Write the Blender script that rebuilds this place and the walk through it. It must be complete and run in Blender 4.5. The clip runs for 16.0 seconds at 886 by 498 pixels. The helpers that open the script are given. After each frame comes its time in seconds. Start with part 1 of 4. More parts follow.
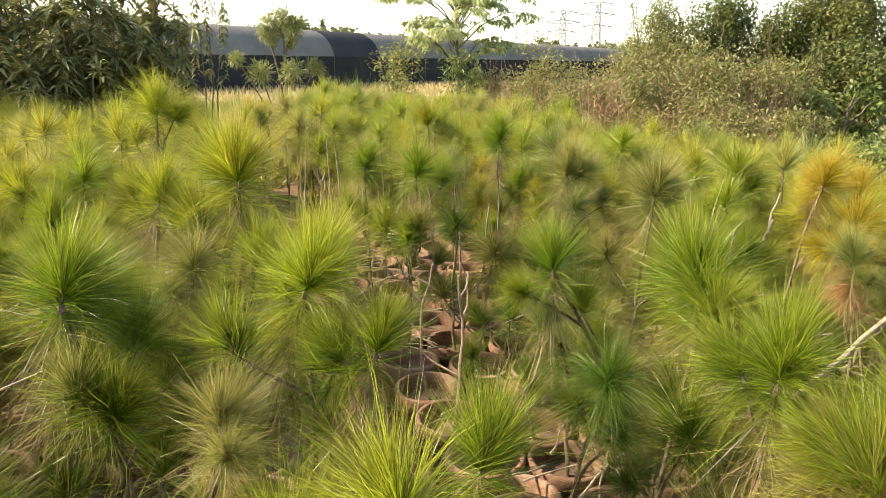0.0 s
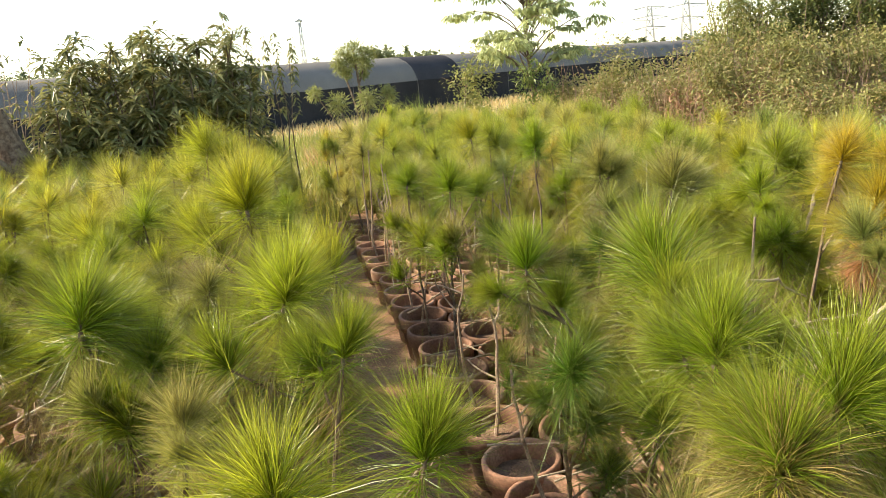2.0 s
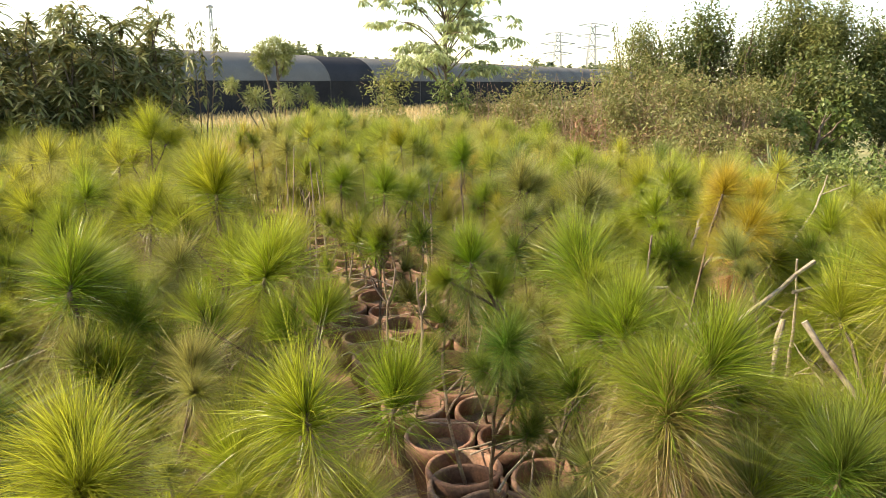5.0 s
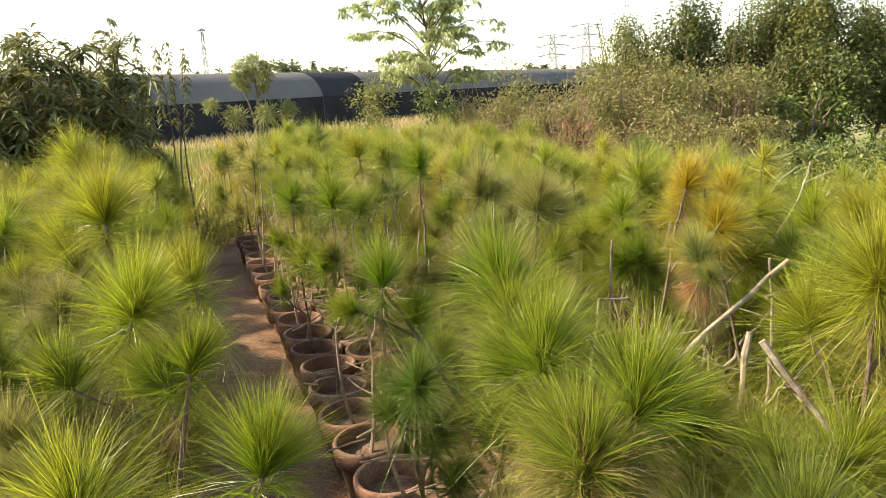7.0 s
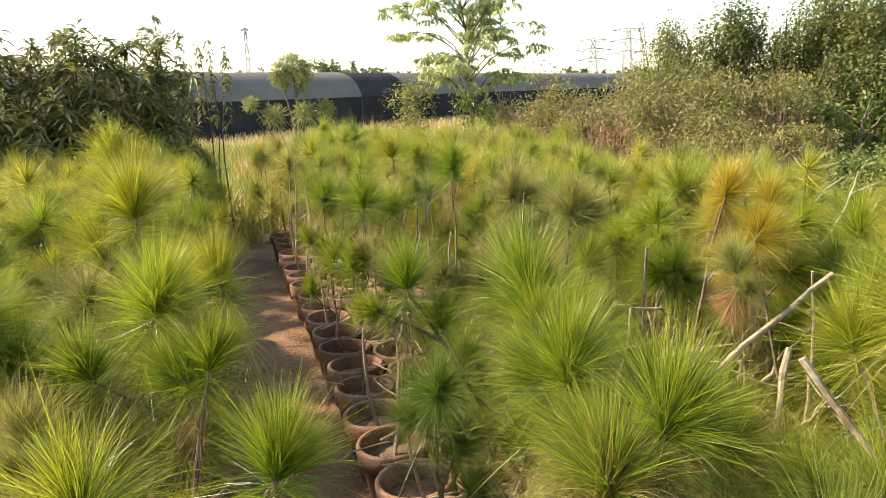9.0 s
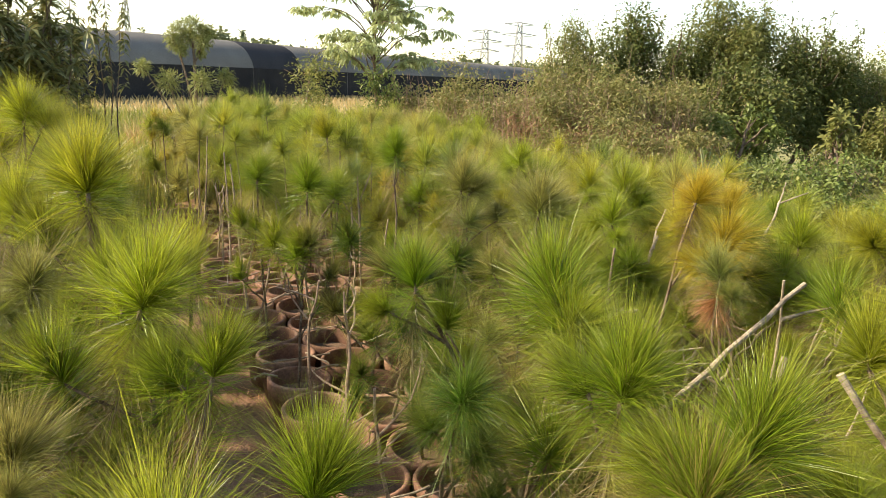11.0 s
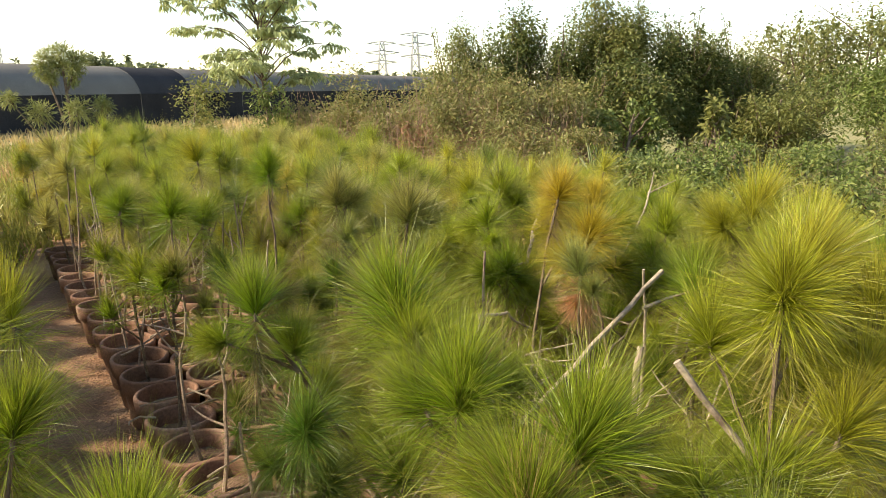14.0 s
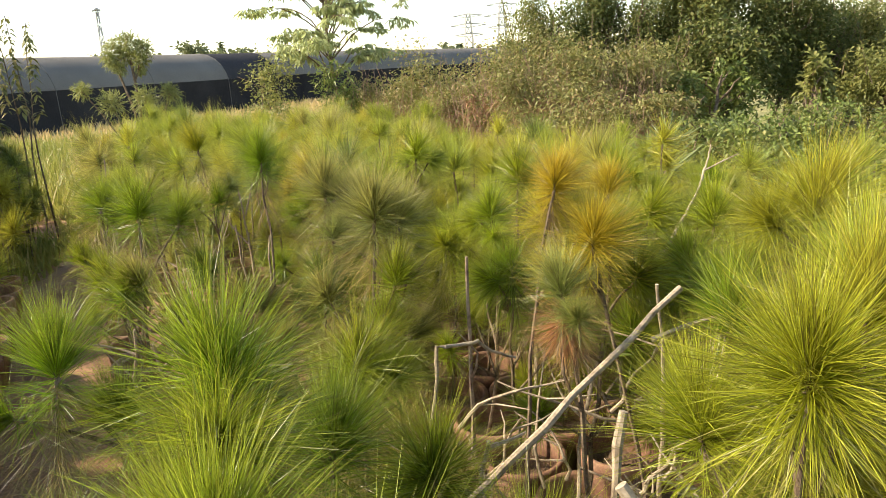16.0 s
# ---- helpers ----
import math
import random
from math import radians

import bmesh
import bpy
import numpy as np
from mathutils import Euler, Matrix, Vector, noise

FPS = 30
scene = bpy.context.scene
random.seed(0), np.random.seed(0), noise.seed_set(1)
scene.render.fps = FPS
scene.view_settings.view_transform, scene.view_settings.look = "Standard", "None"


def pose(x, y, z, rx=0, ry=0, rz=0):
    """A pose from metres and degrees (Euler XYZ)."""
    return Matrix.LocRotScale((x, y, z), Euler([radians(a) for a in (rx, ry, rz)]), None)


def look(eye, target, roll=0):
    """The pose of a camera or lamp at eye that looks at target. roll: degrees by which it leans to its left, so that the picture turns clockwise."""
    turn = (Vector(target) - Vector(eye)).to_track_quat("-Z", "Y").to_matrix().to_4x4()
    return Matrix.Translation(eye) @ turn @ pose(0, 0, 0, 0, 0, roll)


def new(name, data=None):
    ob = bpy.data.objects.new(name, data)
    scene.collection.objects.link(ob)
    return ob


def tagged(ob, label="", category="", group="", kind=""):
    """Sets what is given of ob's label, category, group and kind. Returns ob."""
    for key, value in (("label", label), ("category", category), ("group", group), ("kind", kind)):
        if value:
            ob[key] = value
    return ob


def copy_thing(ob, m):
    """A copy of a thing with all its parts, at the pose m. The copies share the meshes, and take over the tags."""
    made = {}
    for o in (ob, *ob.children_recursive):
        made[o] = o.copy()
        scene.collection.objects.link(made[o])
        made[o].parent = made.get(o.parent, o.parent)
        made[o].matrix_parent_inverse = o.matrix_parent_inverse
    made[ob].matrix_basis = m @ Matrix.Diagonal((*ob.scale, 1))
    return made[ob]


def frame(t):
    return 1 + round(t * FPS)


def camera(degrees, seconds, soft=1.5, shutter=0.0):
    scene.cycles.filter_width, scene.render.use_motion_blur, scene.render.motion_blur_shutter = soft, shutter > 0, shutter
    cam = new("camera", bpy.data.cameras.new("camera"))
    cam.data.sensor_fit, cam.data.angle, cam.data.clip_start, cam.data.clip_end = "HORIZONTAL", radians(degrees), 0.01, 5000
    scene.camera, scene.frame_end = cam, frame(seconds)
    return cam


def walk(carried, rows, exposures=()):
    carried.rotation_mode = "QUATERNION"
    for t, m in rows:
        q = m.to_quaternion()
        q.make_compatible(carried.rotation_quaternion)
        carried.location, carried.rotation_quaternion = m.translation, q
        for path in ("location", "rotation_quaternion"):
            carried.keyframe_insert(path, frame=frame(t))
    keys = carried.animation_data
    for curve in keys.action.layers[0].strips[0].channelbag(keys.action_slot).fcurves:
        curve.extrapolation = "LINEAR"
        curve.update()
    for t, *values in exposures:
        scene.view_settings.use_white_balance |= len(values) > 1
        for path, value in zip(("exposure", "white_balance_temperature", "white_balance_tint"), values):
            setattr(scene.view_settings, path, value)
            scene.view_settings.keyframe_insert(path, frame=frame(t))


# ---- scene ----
cam = camera(64.4, 16.0, soft=0.7)
PATH = [
    (0, (0.098, -0.022, 1.536), (-0.035, 1.903, 1.010), 1.2),
    (0.5, (0.232, -0.014, 1.539), (0.008, 1.906, 1.025), -2.9),
    (1, (0.389, -0.025, 1.505), (0.133, 1.884, 0.967), -0.7),
    (1.5, (0.407, -0.013, 1.495), (0.019, 1.877, 0.967), -5.6),
    (2, (0.381, -0.058, 1.527), (-0.037, 1.839, 1.053), -5.5),
    (2.5, (0.307, -0.181, 1.550), (-0.119, 1.712, 1.066), -7.0),
    (3, (0.193, -0.351, 1.547), (-0.329, 1.497, 0.990), -3.9),
    (3.5, (0.188, -0.402, 1.565), (-0.271, 1.477, 1.055), 0.0),
    (4, (0.191, -0.387, 1.568), (-0.218, 1.509, 1.081), -0.3),
    (4.5, (0.223, -0.371, 1.570), (-0.087, 1.550, 1.107), 0.9),
    (5, (0.284, -0.350, 1.565), (0.150, 1.590, 1.097), 0.5),
    (5.2, (0.311, -0.331, 1.565), (0.240, 1.609, 1.083), 1.1),
    (7.3, (0.500, -0.072, 1.521), (0.333, 1.872, 1.080), -3.4),
    (7.5, (0.490, -0.072, 1.517), (0.271, 1.861, 1.052), -2.2),
    (8, (0.502, -0.062, 1.520), (0.267, 1.867, 1.049), -2.8),
    (8.5, (0.495, -0.050, 1.514), (0.226, 1.867, 1.013), -4.4),
    (9, (0.507, -0.044, 1.522), (0.258, 1.892, 1.088), -2.0),
    (9.2, (0.513, -0.043, 1.527), (0.291, 1.901, 1.116), -1.6),
    (11.3, (0.192, 0.038, 1.529), (0.283, 1.978, 1.048), 3.0),
    (11.5, (0.181, 0.032, 1.549), (0.251, 1.988, 1.138), 2.5),
    (12, (0.222, 0.041, 1.546), (0.335, 1.998, 1.146), -0.5),
    (12.5, (0.232, 0.048, 1.537), (0.382, 1.995, 1.105), -0.0),
    (13, (0.256, 0.049, 1.537), (0.482, 1.990, 1.114), -1.1),
    (13.5, (0.284, 0.052, 1.532), (0.580, 1.983, 1.105), -0.1),
    (14, (0.383, 0.078, 1.526), (0.702, 2.002, 1.081), -0.7),
    (14.5, (0.534, 0.117, 1.549), (0.776, 2.071, 1.198), 2.9),
    (15, (0.649, 0.155, 1.541), (0.744, 2.111, 1.138), -1.4),
    (15.5, (0.670, 0.284, 1.527), (0.662, 2.227, 1.053), 0.8),
    (16, (0.765, 0.488, 1.495), (0.822, 2.422, 0.988), -3.7),
]
walk(cam, [(t, look(eye, target, roll)) for t, eye, target, roll in PATH], [(0, 1.86), (1, 1.98), (1.5, 1.98), (2.5, 1.71), (4, 1.93), (5, 1.74), (8, 1.69), (9, 1.76), (11.5, 1.44), (12.5, 1.31), (13.5, 1.35), (14.5, 1.49), (15, 1.38), (15.5, 1.33), (16, 1.66)])

# ---- light ----
scene.view_settings.use_white_balance = True
scene.view_settings.white_balance_temperature = 7500
SUN_AZ, SUN_EL = radians(-90), radians(38)
world = bpy.data.worlds.new("hazy_sky")
scene.world = world
world.use_nodes = True
wn = world.node_tree.nodes
sky = wn.new("ShaderNodeTexSky")
sky.sky_type, sky.sun_disc = "NISHITA", False
sky.sun_elevation, sky.sun_rotation = SUN_EL, SUN_AZ
sky.air_density, sky.dust_density, sky.ozone_density = 1.0, 0.6, 1.0
wn["Background"].inputs["Strength"].default_value = 0.12
world.node_tree.links.new(sky.outputs[0], wn["Background"].inputs["Color"])
sun_data = bpy.data.lights.new("sun", "SUN")
sun_data.energy, sun_data.angle, sun_data.color = 3.75, radians(3), (1.0, 0.92, 0.79)
sun_way = Vector((math.sin(SUN_AZ) * math.cos(SUN_EL), math.cos(SUN_AZ) * math.cos(SUN_EL), math.sin(SUN_EL)))
new("sun", sun_data).matrix_world = Matrix.Translation(sun_way * 60) @ sun_way.to_track_quat("Z", "Y").to_matrix().to_4x4()


# ---- materials ----
def material(name, rough=0.8, translucent=0.0):
    """A node material; returns it, its nodes, a linker and its principled shader."""
    mat = bpy.data.materials.new(name)
    mat.use_nodes = True
    nodes, links = mat.node_tree.nodes, mat.node_tree.links
    shader = nodes["Principled BSDF"]
    shader.inputs["Roughness"].default_value = rough
    shader.inputs["Specular IOR Level"].default_value = 0.3
    return mat, nodes, links, shader


def ramp(nodes, stops):
    node = nodes.new("ShaderNodeValToRGB")
    el = node.color_ramp.elements
    while len(el) < len(stops):
        el.new(0.5)
    for e, (at, col) in zip(el, stops):
        e.position, e.color = at, (*col, 1)
    return node


def mixed(nodes, links, fac, a, b, blend="MIX"):
    node = nodes.new("ShaderNodeMix")
    node.data_type, node.blend_type = "RGBA", blend
    for socket, value in ((node.inputs[0], fac), (node.inputs[6], a), (node.inputs[7], b)):
        if hasattr(value, "is_linked"):
            links.new(value, socket)
        elif isinstance(value, tuple):
            socket.default_value = (*value, 1)
        else:
            socket.default_value = value
    return node.outputs[2]


def noise_tex(nodes, links, scale, detail=4.0, coord="Object"):
    tex = nodes.new("ShaderNodeTexNoise")
    tex.inputs["Scale"].default_value, tex.inputs["Detail"].default_value = scale, detail
    links.new(nodes.new("ShaderNodeTexCoord").outputs[coord], tex.inputs["Vector"])
    return tex.outputs["Fac"]


def bumped(nodes, links, shader, height, strength=0.4, distance=0.01):
    b = nodes.new("ShaderNodeBump")
    b.inputs["Strength"].default_value, b.inputs["Distance"].default_value = strength, distance
    links.new(height, b.inputs["Height"])
    links.new(b.outputs[0], shader.inputs["Normal"])


def through_leaf(mat, nodes, links, shader, colour, amount):
    """Lets part of the light pass through thin leaves."""
    t = nodes.new("ShaderNodeBsdfTranslucent")
    links.new(colour, t.inputs["Color"])
    m = nodes.new("ShaderNodeMixShader")
    m.inputs[0].default_value = amount
    links.new(shader.outputs[0], m.inputs[1])
    links.new(t.outputs[0], m.inputs[2])
    links.new(m.outputs[0], nodes["Material Output"].inputs["Surface"])


def needle_material(name, inner, outer, dry, reach=0.2):
    """Pine needles: greener at the bud, paler to the tips, single needles dry."""
    mat, nodes, links, shader = material(name, 0.38)
    shader.inputs["Specular IOR Level"].default_value = 0.5
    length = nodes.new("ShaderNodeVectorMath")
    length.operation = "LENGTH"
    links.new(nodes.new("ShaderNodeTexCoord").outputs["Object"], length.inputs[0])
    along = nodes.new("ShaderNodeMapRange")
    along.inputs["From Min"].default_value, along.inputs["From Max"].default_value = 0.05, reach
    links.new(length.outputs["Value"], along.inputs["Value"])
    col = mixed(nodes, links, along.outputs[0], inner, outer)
    geo = nodes.new("ShaderNodeNewGeometry")
    r = ramp(nodes, [(0.0, (0, 0, 0)), (0.85, (0.03,) * 3), (1.0, (0.6,) * 3)])
    links.new(geo.outputs["Random Per Island"], r.inputs[0])
    col = mixed(nodes, links, r.outputs[0], col, dry)
    info = nodes.new("ShaderNodeObjectInfo")
    hue = nodes.new("ShaderNodeHueSaturation")
    mr = nodes.new("ShaderNodeMapRange")
    mr.inputs["To Min"].default_value, mr.inputs["To Max"].default_value = 0.482, 0.522
    links.new(info.outputs["Random"], mr.inputs["Value"])
    links.new(mr.outputs[0], hue.inputs["Hue"])
    mv = nodes.new("ShaderNodeMapRange")
    mv.inputs["From Min"].default_value, mv.inputs["From Max"].default_value = 1.0, 0.0
    mv.inputs["To Min"].default_value, mv.inputs["To Max"].default_value = 0.35, 1.6
    links.new(geo.outputs["Random Per Island"], mv.inputs["Value"])
    links.new(mv.outputs[0], hue.inputs["Value"])
    links.new(col, hue.inputs["Color"])
    links.new(hue.outputs[0], shader.inputs["Base Color"])
    through_leaf(mat, nodes, links, shader, hue.outputs[0], 0.45)
    return mat


def leaf_material(name, low, high, odd, oddness=0.1, gloss=0.45, amount=0.35):
    """Broad leaves: each leaf its own shade between two greens, some off-colour."""
    mat, nodes, links, shader = material(name, gloss)
    geo = nodes.new("ShaderNodeNewGeometry")
    r = ramp(nodes, [(0.0, low), (1.0 - oddness, high), (1.0, odd)])
    links.new(geo.outputs["Random Per Island"], r.inputs[0])
    col = mixed(nodes, links, noise_tex(nodes, links, 1.7), r.outputs[0], low)
    links.new(col, shader.inputs["Base Color"])
    through_leaf(mat, nodes, links, shader, col, amount)
    return mat


def rough_material(name, colours, scale, fine, rough=0.85, strength=0.5, distance=0.01, coord="Object", per_object=0.0, gloss=0.3):
    """Earth, bark, clay, cloth: two scales of noise in colour, the finer one as relief."""
    mat, nodes, links, shader = material(name, rough)
    shader.inputs["Specular IOR Level"].default_value = gloss
    r = ramp(nodes, [(0.3 + 0.4 * i / (len(colours) - 1), c) for i, c in enumerate(colours)])
    links.new(noise_tex(nodes, links, scale, 5, coord), r.inputs[0])
    f = noise_tex(nodes, links, fine, 6, coord)
    g = ramp(nodes, [(0.3, (0.7,) * 3), (0.7, (1.25,) * 3)])
    links.new(f, g.inputs[0])
    col = mixed(nodes, links, 1.0, r.outputs[0], g.outputs[0], "MULTIPLY")
    if per_object:
        hue = nodes.new("ShaderNodeHueSaturation")
        mv = nodes.new("ShaderNodeMapRange")
        mv.inputs["To Min"].default_value, mv.inputs["To Max"].default_value = 1 - per_object, 1 + per_object
        links.new(nodes.new("ShaderNodeObjectInfo").outputs["Random"], mv.inputs["Value"])
        links.new(mv.outputs[0], hue.inputs["Value"])
        links.new(col, hue.inputs["Color"])
        col = hue.outputs[0]
    links.new(col, shader.inputs["Base Color"])
    bumped(nodes, links, shader, f, strength, distance)
    return mat


NEEDLE = {
    "green": needle_material("needles_green", (0.155, 0.225, 0.011), (0.275, 0.282, 0.03), (0.43, 0.32, 0.09)),
    "lime": needle_material("needles_lime", (0.225, 0.272, 0.014), (0.36, 0.355, 0.038), (0.43, 0.34, 0.095)),
    "dark": needle_material("needles_dark", (0.075, 0.145, 0.012), (0.186, 0.204, 0.036), (0.304, 0.233, 0.079)),
    "pale": needle_material("needles_pale", (0.17, 0.195, 0.04), (0.36, 0.325, 0.09), (0.45, 0.34, 0.15)),
    "yellow": needle_material("needles_yellow", (0.25, 0.27, 0.016), (0.375, 0.355, 0.04), (0.45, 0.35, 0.095)),
    "orange": needle_material("needles_orange", (0.37, 0.3, 0.018), (0.5, 0.4, 0.05), (0.46, 0.31, 0.07)),
    "dry": needle_material("needles_dry", (0.2, 0.19, 0.04), (0.4, 0.31, 0.11), (0.42, 0.26, 0.09)),
    "brown": needle_material("needles_brown", (0.13, 0.10, 0.035), (0.26, 0.19, 0.08), (0.30, 0.19, 0.08)),
    "straw": needle_material("needles_straw", (0.414, 0.212, 0.077), (0.523, 0.316, 0.136), (0.345, 0.166, 0.068)),
}
# lighter copies of the needle tints: the far rows' brighter light is in the colour
FAR_NEEDLE_LIT = {
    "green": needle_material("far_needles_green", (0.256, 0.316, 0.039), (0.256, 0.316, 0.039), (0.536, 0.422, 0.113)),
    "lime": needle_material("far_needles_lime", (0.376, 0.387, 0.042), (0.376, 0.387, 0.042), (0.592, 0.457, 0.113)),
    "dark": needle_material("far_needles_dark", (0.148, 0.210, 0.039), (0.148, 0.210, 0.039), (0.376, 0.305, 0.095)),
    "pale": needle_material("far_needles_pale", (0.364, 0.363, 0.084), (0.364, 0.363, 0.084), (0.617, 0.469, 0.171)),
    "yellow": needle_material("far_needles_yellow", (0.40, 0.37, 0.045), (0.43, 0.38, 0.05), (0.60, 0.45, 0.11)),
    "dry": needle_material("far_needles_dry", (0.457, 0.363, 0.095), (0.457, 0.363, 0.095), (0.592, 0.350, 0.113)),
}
BARK = rough_material("bark", [(0.075, 0.05, 0.035), (0.16, 0.115, 0.08), (0.23, 0.18, 0.125)], 30, 180, 0.95, 0.7, 0.004, gloss=0.1)
DEADWOOD = rough_material("weathered_wood", [(0.22, 0.17, 0.115), (0.36, 0.285, 0.20), (0.13, 0.09, 0.06)], 18, 140, 0.85, 0.6, 0.003)
TWIG = rough_material("dry_twig", [(0.22, 0.15, 0.10), (0.34, 0.25, 0.18), (0.16, 0.10, 0.08)], 25, 120, 0.9, 0.5, 0.003)
BRUSH = rough_material("brushwood", [(0.19, 0.11, 0.075), (0.31, 0.20, 0.14), (0.15, 0.085, 0.06)], 25, 120, 0.9, 0.4, 0.003)
CLAY = rough_material("terracotta", [(0.15, 0.074, 0.044), (0.23, 0.122, 0.077), (0.33, 0.22, 0.15)], 7, 90, 0.85, 0.35, 0.003, per_object=0.22)
SOIL = rough_material("potting_soil", [(0.09, 0.055, 0.035), (0.17, 0.105, 0.065), (0.22, 0.15, 0.095)], 14, 110, 0.95, 0.9, 0.012)
EARTH = rough_material("trodden_earth", [(0.215, 0.115, 0.062), (0.305, 0.172, 0.098), (0.355, 0.226, 0.135)], 2.3, 60, 0.95, 0.9, 0.02)
FIELD = rough_material("field_ground", [(0.13, 0.13, 0.045), (0.20, 0.19, 0.07), (0.26, 0.22, 0.10)], 0.35, 9, 0.95, 0.8, 0.05)
NET_GREY = rough_material("grey_shade_net", [(0.125, 0.118, 0.110), (0.175, 0.166, 0.153)], 0.5, 30, 0.95, 0.2, 0.01, gloss=0.0)
NET_BLACK = rough_material("black_shade_net", [(0.024, 0.023, 0.025), (0.042, 0.040, 0.041)], 0.7, 30, 0.9, 0.2, 0.01, gloss=0.0)
NET_DARK = rough_material("dark_shade_net", [(0.035, 0.036, 0.04), (0.05, 0.05, 0.055)], 0.6, 30, 0.9, 0.2, 0.01, gloss=0.0)
STONE = rough_material("weathered_stone", [(0.22, 0.22, 0.19), (0.34, 0.33, 0.29), (0.42, 0.41, 0.36)], 5, 60, 0.9, 0.5, 0.006)
STEEL = rough_material("weathered_steel", [(0.30, 0.30, 0.30), (0.42, 0.42, 0.41)], 3, 40, 0.5, 0.1, 0.002)
LEAF = {
    "shrub": leaf_material("shrub_leaf", (0.115, 0.125, 0.042), (0.36, 0.35, 0.135), (0.462, 0.330, 0.12), 0.28),
    "feather": leaf_material("feathery_leaf", (0.34, 0.39, 0.17), (0.52, 0.54, 0.27), (0.55, 0.52, 0.25), 0.15, 0.5, 0.58),
    "hedge": leaf_material("hedge_leaf", (0.145, 0.155, 0.046), (0.37, 0.35, 0.11), (0.484, 0.300, 0.162), 0.38),
    "tree": leaf_material("tree_leaf", (0.08, 0.105, 0.03), (0.28, 0.30, 0.088), (0.462, 0.370, 0.133), 0.22, 0.45, 0.45),
    "treelight": leaf_material("light_tree_leaf", (0.13, 0.15, 0.042), (0.39, 0.38, 0.12), (0.495, 0.400, 0.142), 0.22, 0.45, 0.45),
    "weed": leaf_material("weed_leaf", (0.10, 0.14, 0.03), (0.27, 0.31, 0.085), (0.44, 0.40, 0.13), 0.1),
    "dryleaf": leaf_material("dry_leaf", (0.220, 0.120, 0.067), (0.440, 0.260, 0.152), (0.550, 0.400, 0.209), 0.2, 0.8, 0.2),
    "clump": leaf_material("clipped_leaf", (0.19, 0.21, 0.06), (0.42, 0.42, 0.14), (0.50, 0.42, 0.16), 0.15),
    "agave": leaf_material("blue_green_blade", (0.12, 0.16, 0.06), (0.25, 0.28, 0.12), (0.440, 0.400, 0.190), 0.1),
    "far": leaf_material("far_leaf", (0.121, 0.140, 0.067), (0.220, 0.240, 0.114), (0.264, 0.250, 0.123), 0.1),
    "grass": leaf_material("grass_blade", (0.220, 0.240, 0.048), (0.440, 0.400, 0.114), (0.572, 0.420, 0.190), 0.35),
    "drygrass": leaf_material("dry_grass_blade", (0.462, 0.330, 0.142), (0.620, 0.470, 0.237), (0.440, 0.260, 0.123), 0.2),
}


# ---- mesh helpers ----
RNG = np.random.default_rng(7)
rnd = random.Random(11)


def mesh_of(name, verts, faces, mat=None, smooth=False):
    me = bpy.data.meshes.new(name)
    me.from_pydata(np.asarray(verts).tolist(), [], faces.tolist() if hasattr(faces, "tolist") else faces)
    if mat:
        me.materials.append(mat)
    if smooth:
        me.polygons.foreach_set("use_smooth", [True] * len(me.polygons))
    me.update()
    return me


def join(chunks):
    """Joins (verts, faces) chunks; faces are lists of tuples."""
    verts, faces, n = [], [], 0
    for v, f in chunks:
        v = np.asarray(v)
        verts.append(v)
        faces += [tuple(i + n for i in face) for face in f]
        n += len(v)
    return np.concatenate(verts), faces


def part(name, me, parent, label="", mat=None, m=None):
    """One mesh object under a thing or a part."""
    ob = new(name, me)
    ob.parent = parent
    if m is not None:
        ob.matrix_basis = m
    if label:
        tagged(ob, label)
    if mat:
        ob.material_slots[0].link = "OBJECT"
        ob.material_slots[0].material = mat
    return ob


def thing(name, label, category, group="", kind="", m=None, me=None):
    ob = new(name, me)
    if m is not None:
        ob.matrix_basis = m
    return tagged(ob, label, category, group, kind)


def unit(v):
    v = np.asarray(v, float)
    return v / np.maximum(np.linalg.norm(v, axis=-1, keepdims=True), 1e-9)


def ribbons(base, way, length, width, sag, steps=2, rng=RNG, bow=None):
    """Thin tapering blades: base, way (n x 3), length, width, sag (n). They bow down by sag."""
    n = len(base)
    side = unit(np.cross(way, unit(rng.normal(size=(n, 3)))))
    rows, faces = [], []
    for k in range(steps + 1):
        t = k / steps
        mid = base + way * (length * t)[:, None]
        mid[:, 2] -= sag * t * t
        if bow is not None:
            mid = mid + bow * (t * t)
        w = (width * (1 - 0.55 * t) / 2)[:, None]
        if k < steps:
            rows += [mid - side * w, mid + side * w]
        else:
            rows.append(mid)
    per = len(rows)
    verts = np.stack(rows, 1).reshape(-1, 3)
    at = np.arange(n) * per
    quads = [np.stack([at + 2 * k, at + 2 * k + 1, at + 2 * k + 3, at + 2 * k + 2], 1) for k in range(steps - 1)]
    tris = np.stack([at + per - 3, at + per - 2, at + per - 1], 1)
    faces = [tuple(f) for q in quads for f in q.tolist()] + [tuple(f) for f in tris.tolist()]
    return verts, faces


